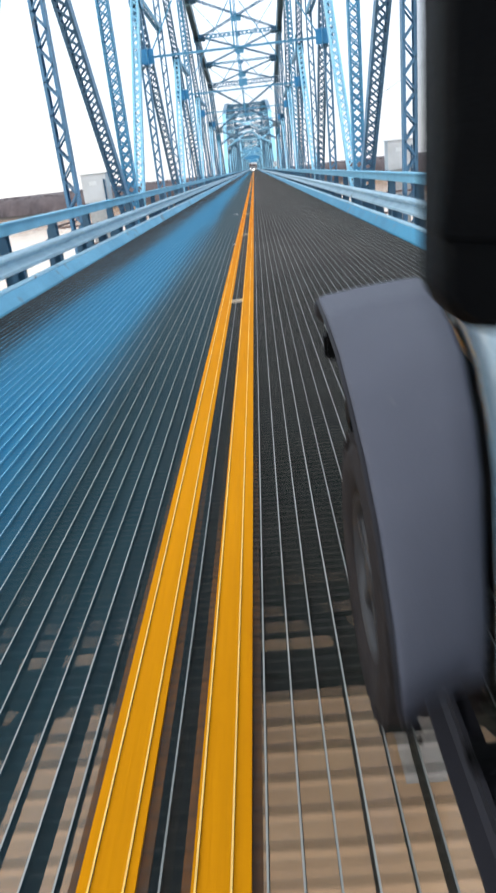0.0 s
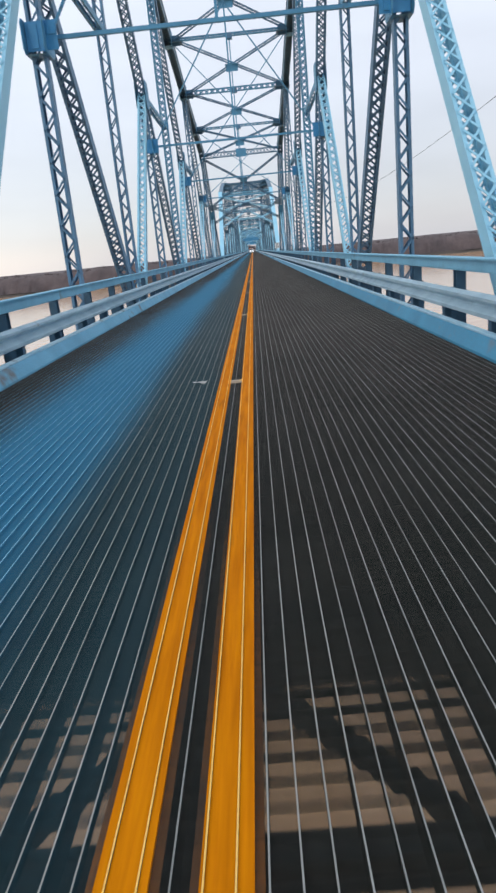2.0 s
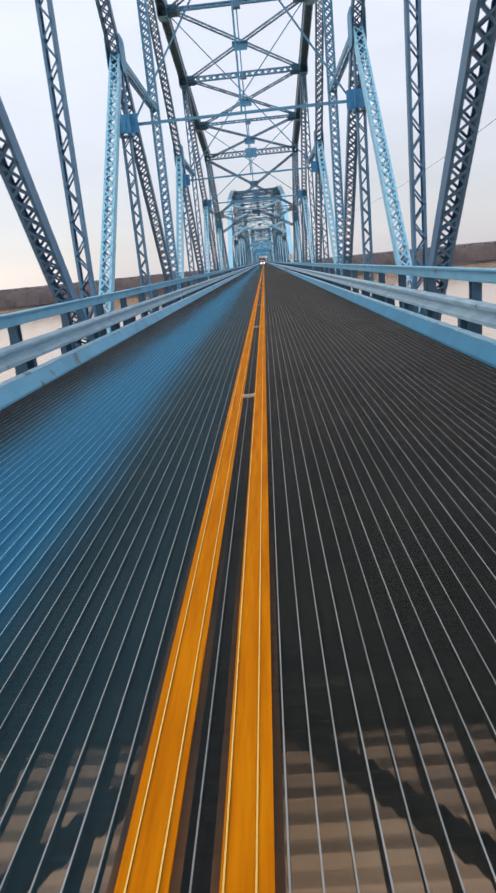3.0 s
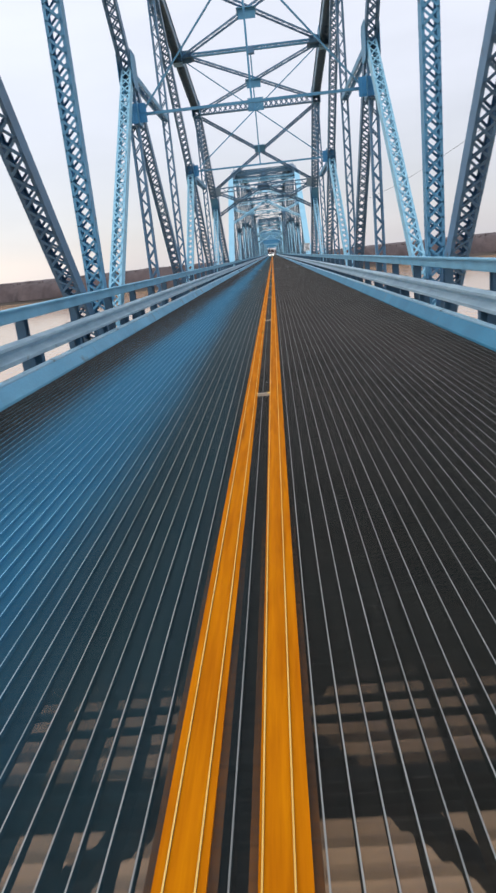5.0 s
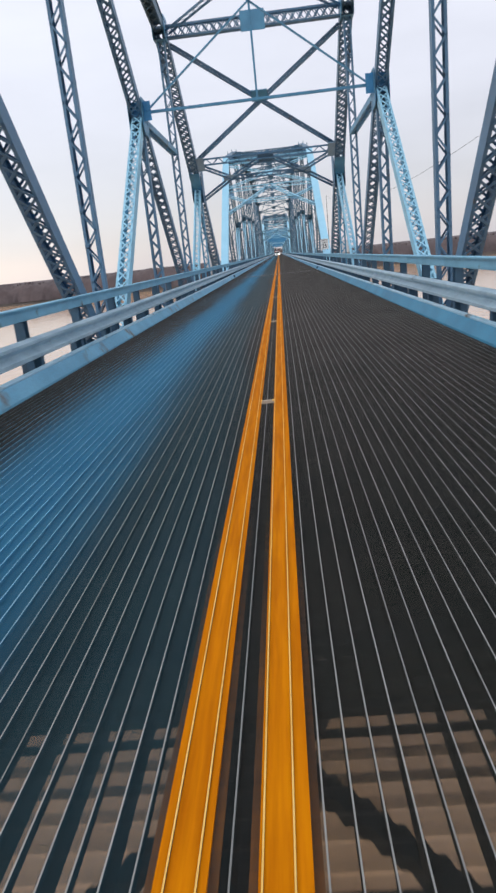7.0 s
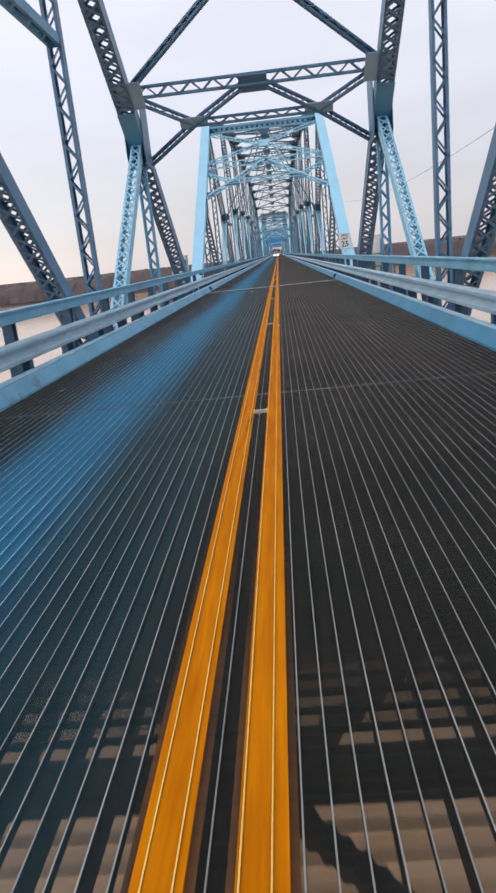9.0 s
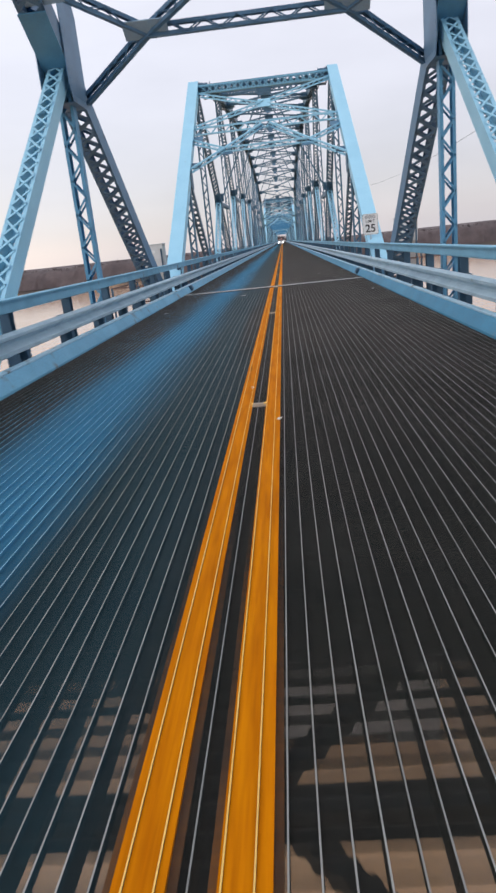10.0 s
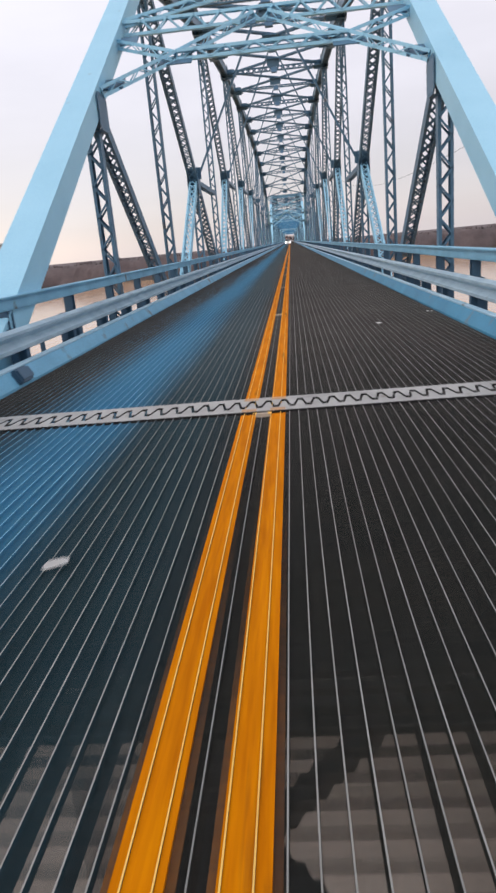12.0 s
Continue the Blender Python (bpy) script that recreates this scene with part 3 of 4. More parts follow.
def markers():
    bm = bmesh.new()
    pts = [(-0.068, -0.05), (0.068, -0.05), (0.068, 0.05), (-0.068, 0.05)]
    a = [bm.verts.new((x, y, -0.004)) for x, y in pts]
    b = [bm.verts.new((x * 0.85, y * 0.55, 0.02)) for x, y in pts]
    bm.faces.new(b)
    for k in range(4):
        bm.faces.new((a[k], a[(k + 1) % 4], b[(k + 1) % 4], b[k]))
    bm.faces.new(a[::-1])
    me = bm_mesh("pavement_marker", bm)
    me.materials.append(MARKER)
    smears = []
    for xa, xb in ((0.046, 0.076), (-0.074, -0.058)):
        smears.append(Boxes().slab(xa, -0.030, -0.004, xb, 0.030, 0.0225).mesh("paint_smear"))
        smears[-1].materials.append(YBAR)
    for k in range(-1, 40):
        ob = put("pavement_marker", me, MARKER)
        ob.location = (0.02, 8.48 + 8.69 * k + (0.33 if k == 1 else 0.0), 0.0)
        for smear in smears:
            put("paint_smear", smear, YBAR, ob, "yellow line paint over its end")
        tagged(ob, "small pale raised pavement marker between two yellow lines", "road marker", "raised pavement markers")


# ---- kerbs and rails ----
def edge(side):
    kerb = tagged(new("kerb"), "blue painted steel kerb along the deck edge with scuffs", "kerb", kind="structure")
    b = Boxes().sweep([(side * x, z) for x, z in ((3.10, -0.12), (3.11, 0.02), (3.225, 0.215), (3.225, 0.235), (3.30, 0.245), (3.30, -0.12))], Y0, Y1)
    # The left kerb takes the paler blue, the right one the deeper.
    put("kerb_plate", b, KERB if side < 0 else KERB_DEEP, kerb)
    put("kerb_edge", Boxes().sweep([(side * x, z) for x, z in ((3.222, 0.205), (3.217, 0.225), (3.223, 0.239), (3.296, 0.2505), (3.298, 0.247), (3.225, 0.237))], Y0, Y1), RUBBED, kerb, "rubbed pale upper edge")
    rail = empty("guardrail", "galvanised steel guardrail on blue posts beside the kerb", "guardrail", "guardrails", "structure")
    prof = [(0.0, 0.345), (0.03, 0.355), (0.10, 0.385), (0.10, 0.435), (0.01, 0.485), (-0.015, 0.515), (0.02, 0.555), (0.10, 0.595), (0.10, 0.635), (0.03, 0.66), (0.0, 0.67)]
    y, step = 115.2 - 8.75 * 16, 8.75 / 3
    while y < Y1 - 10:
        out = [(side * (3.40 - a), z) for a, z in prof] + [(side * (3.408 - a), z) for a, z in reversed(prof)]
        put("rail_beam", Boxes().sweep(out, y, y + step * 2 + 0.02), GALV, rail)
        y += step * 2
    post = Boxes().slab(-0.055, -0.075, 0.0, 0.055, -0.06, 0.66).slab(-0.055, 0.06, 0.0, 0.055, 0.075, 0.66).slab(-0.006, -0.06, 0.0, 0.006, 0.06, 0.66).mesh("rail_post")
    post.materials.append(NAVY)
    block = Boxes().slab(-0.05, -0.07, 0.0, 0.05, 0.07, 0.36).slab(-0.06, -0.05, 0.36, 0.04, 0.05, 0.40).mesh("post_shoe")
    block.materials.append(NAVY)
    y = 115.2 - 8.75 * 16 + 0.9
    while y < Y1 - 10:
        put("rail_post", post, NAVY, rail).location = (side * 3.475, y, 0.0)
        put("post_shoe", block, NAVY, rail).location = (side * 3.40, y + 0.12, 0.0)
        y += 8.75 / 4
    hand = empty("side_railing", "blue steel side railing on wide posts above the guardrail", "railing", "side railings", "structure")
    y = 115.2 - 8.75 * 16
    while y < Y1 - 10:
        b = Boxes().slab(side * 3.56, y, 0.91, side * 3.60, y + 8.74, 1.08).slab(side * 3.50, y, 1.07, side * 3.70, y + 8.74, 1.095).slab(side * 3.56, y, 0.90, side * 3.66, y + 8.74, 0.915)
        put("top_rail", b, RAILPAINT, hand)
        for k in range(3):
            p = Boxes().slab(-0.075, -0.09, 0.0, 0.075, -0.075, 0.93).slab(-0.075, 0.075, 0.0, 0.075, 0.09, 0.93).slab(-0.012, -0.075, 0.0, 0.012, 0.075, 0.93)
            put("post", p, NAVY, hand).location = (side * 3.66, y + 1.2 + step * k, 0.0)
        y += 8.75
    bm = bmesh.new()
    bmesh.ops.create_cube(bm, size=1)
    bmesh.ops.scale(bm, verts=bm.verts, vec=(0.16, 0.42, 0.20))
    bmesh.ops.bevel(bm, geom=bm.edges[:], offset=0.03, segments=2, affect="EDGES")
    ob = put("joint_cover", bm_mesh("joint_cover", bm), NAVY)
    ob.location, ob.rotation_euler = (side * 3.15 + SHIFT, 115.35, 0.12), (0, radians(side * 30), 0)
    tagged(ob, "dark steel cover over the kerb's expansion gap", "joint cover", "kerb joint covers")
    fas = Boxes().slab(side * 3.5, Y0, -0.75, side * 3.56, Y1, -0.02)
    for ob in (kerb, rail, hand):
        ob.location.x = SHIFT
    tagged(put("edge_beam", fas, BLUE), "blue steel edge beam under the side railing", "beam", kind="structure")


deck_bars()
under_deck()
lane_lines()
finger_joint()
markers()
edge(-1)
edge(1)

# ---- the trusses ----
XT = 4.2      # the truss planes
BOT = -1.3    # bottom chord
XT2 = 3.97    # those of the level spans
FOOT = -0.4   # feet of the end posts on their bearings


def half_truss(label, side, y0, bay, tops, group, plane=XT, paint=BLUE):
    """One truss plane. tops: chord height above each panel point (None where there is no chord)."""
    th = empty("bridge_truss", label, "bridge truss", group, at=(0, 0, 0))
    x = side * plane
    n = len(tops) - 1
    Y = lambda k: y0 + bay * k
    for k in range(0, n):
        laced("bottom_chord", (x, Y(k), BOT), (x, Y(k + 1), BOT), 0.42, 0.40, paint, th, pitch=0.6)
        if tops[k] is not None and tops[k + 1] is not None:
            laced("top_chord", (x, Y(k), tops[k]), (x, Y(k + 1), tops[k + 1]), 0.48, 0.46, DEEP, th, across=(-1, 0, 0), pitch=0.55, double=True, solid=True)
    return th, x, Y


def web(th, x, Y, k, tops, side, mirror=False, paint=BLUE):
    """The panel pair k..k+2: main diagonal from the top at k to the bottom at k+2, with its sub-members at k+1."""
    a, b, c = (k + 2, k + 1, k) if mirror else (k, k + 1, k + 2)
    top, bot = Vector((x, Y(a), tops[a])), Vector((x, Y(c), BOT))
    m = (top + bot) / 2
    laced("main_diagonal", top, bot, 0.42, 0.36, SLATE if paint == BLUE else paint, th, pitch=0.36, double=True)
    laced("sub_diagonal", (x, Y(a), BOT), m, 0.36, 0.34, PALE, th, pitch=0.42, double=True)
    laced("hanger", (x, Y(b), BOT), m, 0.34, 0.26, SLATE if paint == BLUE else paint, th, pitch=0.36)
    if tops[c] is not None:
        laced("mid_strut", m, (x, Y(c), m.z), 0.30, 0.22, paint, th, pitch=0.45)
    gusset(m, 1.0, 1.2, paint, th, side)
    return m


def post(th, x, y, top, heavy=False, paint=BLUE):
    laced("vertical_post", (x, y, BOT), (x, y, top), 0.42 if heavy else 0.34, 0.34 if heavy else 0.26, SLATE if paint == BLUE and not heavy else paint, th, pitch=0.34 if heavy else 0.40, double=heavy)


def lateral(y, z, y2, z2, th, heavy, XT=XT, paint=BLUE):
    """Top lateral bracing from one panel point to the next: strut, crossing diagonals, middle plate."""
    laced("cross_strut", (-XT + 0.2, y, z), (XT - 0.2, y, z), 0.36 if heavy else 0.22, 0.22, paint, th, across=(0, 0, 1), pitch=0.45 if heavy else 0.36, double=heavy)
    for sg in (-1, 1):
        laced("lateral_brace", (-sg * (XT - 0.25), y, z + 0.07 * sg), (sg * (XT - 0.25), y2, z2 + 0.07 * sg), 0.38, 0.09, SLATE if paint == BLUE else paint, th, across=(sg * 1.0, -1.0, 0), pitch=0.6, plate=0.02, flange=0.05, lace=0.04)
    for sg in (-1, 1):
        # a flat corner plate and an upright one behind the strut's end
        corner = Boxes().slab(sg * (XT - 0.95), y - 0.55, z - 0.21, sg * (XT - 0.1), y + 0.55, z - 0.19)
        corner.slab(sg * (XT - 0.82), y - 0.19, z - 0.42, sg * (XT - 0.1), y - 0.165, z + 0.24)
        put("corner_plate", corner, DEEP, th)
    # the crossing's box: a plate with an open middle, and an upright side
    ym, zm = (y + y2) / 2, (z + z2) / 2
    cross = Boxes().slab(-0.50, ym - 0.62, zm - 0.12, -0.16, ym + 0.62, zm - 0.09).slab(0.16, ym - 0.62, zm - 0.12, 0.50, ym + 0.62, zm - 0.09)
    cross.slab(-0.16, ym - 0.62, zm - 0.12, 0.16, ym - 0.22, zm - 0.09).slab(-0.16, ym + 0.22, zm - 0.12, 0.16, ym + 0.62, zm - 0.09)
    cross.slab(-0.44, ym - 0.42, zm - 0.58, 0.44, ym - 0.395, zm - 0.12)
    put("middle_plate", cross, paint, th)
    put("strut_plate", Boxes().slab(-0.22, y - 0.22, z - 0.28, 0.22, y + 0.22, z - 0.24).slab(-0.22, y - 0.17, z - 0.245, 0.22, y - 0.14, z + 0.08), SLATE, th)


def sway(y, z_low, z_top, th, XT=XT, low=True, paint=BLUE):
    """The bracing frame across the road at a hanger: a low strut and two diagonals up to the middle of the top strut."""
    b = Boxes()
    b.bar((-XT + 0.2, y, z_low), (XT - 0.2, y, z_low), 0.10, (0, 1, 0), 0.09)
    if low:
        put("sway_strut", b, paint, th)
        for sg in (-1, 1):
            plate = Boxes().slab(-0.36, -0.012, -0.30, 0.36, 0.012, 0.32).slab(-0.26, -0.035, -0.24, -0.08, -0.012, 0.26).slab(0.14, -0.035, 0.02, 0.34, -0.012, 0.26)
            put("sway_plate", plate, BRIGHT, th).location = (sg * (XT - 0.15), y - 0.20, z_low)
    for sg in (-1, 1):
        o = 0.05 * sg
        if not low:
            put("sway_diagonal", Boxes().bar((sg * (XT - 0.3), y, z_low), (sg * 0.25, y, z_top - 0.35), 0.14, (0, 1, 0), 0.08), paint, th)
            put("sway_plate", Boxes().slab(-0.28, -0.02, -0.24, 0.28, 0.02, 0.28), paint, th).location = (sg * (XT - 0.12), y - 0.19, z_low)
            continue
        d = Boxes().bar((sg * (XT - 0.3), y + o, z_low), (-sg * (XT - 0.3), y + o, z_top - 0.3), 0.09, (0, 1, 0), 0.05)
        put("sway_diagonal", d, paint, th)
    if low:
        put("drop_rod", Boxes().bar((0, y, z_low), (0, y, z_top - 0.3), 0.07, (1, 0, 0), 0.07), paint, th)


def strut(name, p, q, wide, deep, th, mat=None, double=False, up=(0, 0, 1)):
    """A laced member of a portal: its channels lie above and below, its lacing faces the traffic."""
    laced(name, p, q, wide, deep, mat or SLATE, th, across=up, pitch=0.36, double=double, plate=0.02, flange=0.075, lace=0.045)


def portal_lower(at, e, z_strut, z_side, z_node, z_knee, po, mat):
    """A strut with a middle plate, two nodes below it, and knees out to the posts."""
    up = (at(0, z_strut) - at(0, z_node)).normalized()
    flat = X3.cross(up)
    strut("portal_strut", at(-e, z_strut), at(e, z_strut), 0.38, 0.15, po, mat)
    strut("portal_strut", at(-2.1, z_node), at(2.1, z_node), 0.26, 0.14, po, mat)
    for sg in (-1, 1):
        strut("knee_brace", at(sg * e, z_knee), at(sg * 2.1, z_node), 0.25, 0.13, po, mat)
        strut("portal_diagonal", at(sg * 2.1, z_node), at(sg * 0.2, z_strut - 0.05), 0.25, 0.13, po, mat)
        strut("portal_diagonal", at(sg * e, z_side), at(sg * 2.1, z_node), 0.24, 0.13, po, mat)
        if mat == PALE:
            put("node_plate", Boxes().box(at(sg * 2.1, z_node - 0.12) + Vector((0, 0.12, 0)), X3 * 0.40, up * 0.26, flat * 0.012), DEEP, po, "dark blue gusset plate")
        else:
            put("node_plate", Boxes().box(at(sg * 2.1, z_node) - Vector((0, 0.14, 0)), X3 * 0.47, up * 0.22, flat * 0.012), GREYBLUE, po, "grey-blue gusset plate")
    if mat == PALE:
        for x in (-0.34, 0.34):
            put("node_plate", Boxes().box(at(x, z_strut - 0.16) + Vector((0, 0.13, 0)), X3 * 0.20, up * 0.30, flat * 0.012), DEEP, po, "dark blue gusset plate")
    else:
        put("node_plate", Boxes().box(at(0, z_strut - 0.12) - Vector((0, 0.16, 0)), X3 * 0.45, up * 0.33, flat * 0.012), mat, po)
    for sg in (-1, 1):
        if mat == PALE:
            # dark gussets tucked inside the plated posts
            for z in (z_side + 0.15, z_knee + 0.25):
                put("end_plate", Boxes().box(at(sg * (e - 0.16), z) + Vector((0, 0.10, 0)), X3 * 0.30, up * 0.27, flat * 0.02), DEEP, po)
            continue
        # end plates where the strut meets the posts, with a rivet row at their edge
        plate = Boxes().box(at(sg * (e - 0.02), z_strut - 0.12) - Vector((0, 0.33, 0)), X3 * 0.40, up * 0.52, flat * 0.014)
        for k in range(6):
            for x in (-0.34, 0.34):
                plate.box(at(sg * (e - 0.02) + x, z_strut - 0.12) - Vector((0, 0.345, 0)) + up * (-0.42 + 0.168 * k), X3 * 0.018, up * 0.018, flat * 0.02)
        put("end_plate", plate, GREYBLUE, po)


# -- first span: deep over the pier behind, tapering to its end portal --
BAY1 = 8.75
N1 = 16
START1 = 114.4 - BAY1 * N1
TOPS1 = [16.6, 17.5, 18.3, 18.9, 19.3, 19.5, 19.7, 19.5, 19.1, 18.5, 17.4, 15.9, 14.3, 12.95, 11.7, None, None]


def first_span():
    for side in (-1, 1):
        th, x, Y = half_truss("blue riveted steel truss tapering to its end over the road", side, START1, BAY1, TOPS1, "first span trusses")
        for k in range(0, N1 - 2, 2):
            m = web(th, x, Y, k, TOPS1, side)
            gusset((x, Y(k + 1), 6.65), 0.9, 0.75, BLUE, th, side)
        for k in range(0, N1 - 1, 2):
            post(th, x, Y(k), TOPS1[k], k in (2, 6, 10))
        # end post
        hip, foot = Vector((x, Y(N1 - 2), TOPS1[N1 - 2])), Vector((x, Y(N1), FOOT))
        m = (hip + foot) / 2
        laced("end_post", hip, foot, 0.56, 0.52, SLATE, th, pitch=0.42, double=True, plate=0.03, lace=0.09)
        laced("sub_diagonal", (x, Y(N1 - 2), BOT), m, 0.36, 0.34, PALE, th, pitch=0.42, double=True)
        laced("hanger", (x, Y(N1 - 1), BOT), m, 0.34, 0.26, BLUE, th, pitch=0.36)
        gusset((x, m.y, m.z + 0.3), 1.3, 2.2, SLATE, th, side, gap=0.31)
        u = (foot - hip).normalized()
        under = Vector((0, -u.z, u.y)) * (1 if u.y < 0 else -1)
        put("splice_plate", Boxes().box(m - u * 0.5 + under * 0.30, u * 1.1, X3 * 0.29, under * 0.012), BLUE, th)
        for k in range(0, N1 - 1):
            gusset((x, Y(k), TOPS1[k]), 1.3, 1.0, BLUE, th, side, gap=0.27)
            gusset((x, Y(k), BOT + 0.45), 1.2, 1.1, BLUE, th, side)
        gusset(foot, 1.3, 1.2, BLUE, th, side, gap=0.31)
    br = empty("overhead_bracing", "blue steel overhead cross bracing between two trusses", "bracing", "overhead bracing")
    Y = lambda k: START1 + BAY1 * k
    for k in range(0, N1 - 2):
        lateral(Y(k), TOPS1[k] - 0.1, Y(k + 1), TOPS1[k + 1] - 0.1, br, k % 2 == 0)
        if k % 2:
            sway(Y(k), 6.65, TOPS1[k], br)
    # portal in the plane of the end posts
    hipY, hipZ = Y(N1 - 2), TOPS1[N1 - 2]
    run = (Y(N1) - hipY) / (hipZ - FOOT)
    at = lambda xx, z: Vector((xx, hipY + (hipZ - z) * run, z))
    po = empty("portal_frame", "dark blue laced steel portal frame across the road", "portal", "portals")
    e = XT - 0.28
    for sg in (-1, 1):
        o = Vector((0, 0.06 * sg, 0.04 * sg))
        strut("portal_diagonal", at(sg * e, 6.95) + o, at(-sg * e, hipZ - 0.5) + o, 0.22, 0.12, po)
    put("node_plate", Boxes().box(at(0, 9.3) - Vector((0, 0.14, 0.1)), X3 * 0.4, (at(0, 9) - at(0, 8)) * 0.2, X3.cross(at(0, 9) - at(0, 8)) * 0.012), BLUE, po)
    strut("hip_strut", at(-e, hipZ - 0.1), at(e, hipZ - 0.1), 0.55, 0.36, po, SLATE, True)
    put("node_plate", Boxes().box(at(0, hipZ - 0.1) - Vector((0, 0.2, 0)), X3 * 0.55, Vector((0, 0, 0.42)), Vector((0, 0.012, 0))), BLUE, po)
    portal_lower(at, e, 6.85, 6.75, 6.0, 5.1, po, SLATE)


# -- second and third spans: level camelback trusses with plated end posts --
def camel_tops(n):
    rise = [10.4, 11.9, 13.3, 14.1, 14.7, 15.1, 15.3, 15.4]
    tops = [None, None]
    for k in range(2, n - 1):
        d = min(k - 2, n - 2 - k)
        tops.append(rise[min(d, 7)])
    return tops + [None, None]


def level_span(y0, bay, n, words):
    tops = camel_tops(n)
    Y = lambda k: y0 + bay * k
    for side in (-1, 1):
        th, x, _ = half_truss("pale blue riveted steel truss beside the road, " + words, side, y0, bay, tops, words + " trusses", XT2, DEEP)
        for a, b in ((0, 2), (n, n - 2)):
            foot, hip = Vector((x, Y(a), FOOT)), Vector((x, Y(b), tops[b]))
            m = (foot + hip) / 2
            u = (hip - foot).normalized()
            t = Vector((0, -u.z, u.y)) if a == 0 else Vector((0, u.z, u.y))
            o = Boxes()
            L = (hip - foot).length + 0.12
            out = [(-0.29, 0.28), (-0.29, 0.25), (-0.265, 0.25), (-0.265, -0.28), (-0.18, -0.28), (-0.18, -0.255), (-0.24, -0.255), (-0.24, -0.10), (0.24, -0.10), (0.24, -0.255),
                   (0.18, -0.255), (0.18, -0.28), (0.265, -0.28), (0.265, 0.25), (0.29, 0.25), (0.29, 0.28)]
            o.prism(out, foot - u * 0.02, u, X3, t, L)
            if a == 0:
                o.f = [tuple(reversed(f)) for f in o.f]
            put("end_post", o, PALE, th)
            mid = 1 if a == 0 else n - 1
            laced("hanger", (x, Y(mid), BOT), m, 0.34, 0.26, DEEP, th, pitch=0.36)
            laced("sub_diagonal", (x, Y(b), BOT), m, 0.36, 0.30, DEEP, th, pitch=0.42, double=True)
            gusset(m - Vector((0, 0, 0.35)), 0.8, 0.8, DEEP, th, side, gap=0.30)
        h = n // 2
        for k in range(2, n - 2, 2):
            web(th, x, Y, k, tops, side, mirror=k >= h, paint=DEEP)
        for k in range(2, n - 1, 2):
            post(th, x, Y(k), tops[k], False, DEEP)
        for k in range(2, n - 1):
            if 2 < k < n - 2:
                gusset((x, Y(k), tops[k]), 1.2, 0.95, DEEP, th, side, gap=0.27)
        for k in range(0, n + 1):
            gusset((x, Y(k), BOT + 0.45), 1.2, 1.1, DEEP, th, side, rivets=k < 5)
    br = empty("overhead_bracing", "blue steel overhead cross bracing, " + words, "bracing", "overhead bracing")
    for k in range(2, n - 2):
        lateral(Y(k), tops[k] - 0.1, Y(k + 1), tops[k + 1] - 0.1, br, k % 2 == 0, XT2, DEEP)
        if k % 2:
            sway(Y(k), 0.5 * (tops[k - 1] + BOT) + 0.3, tops[k], br, XT2, False, DEEP)
        # Broad blue struts added in the far spans to stand in for distance haze.
        if y0 > 200:
            for z in (6.4, 8.6):
                strut("sway_strut", (-XT2 + 0.2, Y(k), z), (XT2 - 0.2, Y(k), z), 0.60, 0.20, br, BRIGHT)
    e = XT2 - 0.27
    for a, b, sgn in ((0, 2, 1), (n, n - 2, -1)):
        run = (Y(b) - Y(a)) / (tops[b] - FOOT)
        at = lambda xx, z: Vector((xx, Y(a) + (z - FOOT) * run, z))
        po = empty("portal_frame", "pale blue crossed steel portal frame between plated end posts", "portal", "portals")
        strut("portal_strut", at(-e, 10.15), at(e, 10.15), 0.45, 0.26, po, RAILPAINT, True)
        for sg in (-1, 1):
            strut("portal_diagonal", at(-sg * e, 7.45) + Vector((0, 0, 0.05 * sg)), at(sg * e, 9.85) + Vector((0, 0, 0.05 * sg)), 0.24, 0.12, po, PALE)
        put("node_plate", Boxes().box(at(0, 8.65) - Vector((0, 0.14 * sgn, 0)), X3 * 0.34, (0, 0.14, 0.21), (0, 0.01, -0.007)), PALE, po)
        portal_lower(at, e, 7.3, 6.7, 6.05, 5.1, po, PALE)


first_span()
level_span(114.9, 8.7, 18, "middle span")
level_span(273.2, 8.7, 18, "far span")
level_span(430.6, 8.7, 16, "last span")
level_span(570.4, 8.7, 14, "shore span")


# ---- piers, cabinets and signs ----
def pier(y, inner=3.1):
    th = empty("bridge_pier", "pale concrete bridge pier standing in the river", "pier", "piers")
    for sg in (-1, 1):
        put("shaft", Boxes().slab(sg * inner, y - 1.4, -22, sg * 5.4, y + 1.4, -2.3), CONCRETE, th)
        put("cap", Boxes().slab(sg * 2.9, y - 1.7, -2.3, sg * 5.7, y + 1.7, -1.75), CONCRETE, th)
    if inner < 3.5:
        put("web_wall", Boxes().slab(-inner, y - 0.9, -22, inner, y + 0.9, -4.5), CONCRETE, th)


for y in (20.0, 115.5, 272.8, 430.2, 570.2, 692.6):
    pier(y, 3.9 if y < 50 else 3.1)


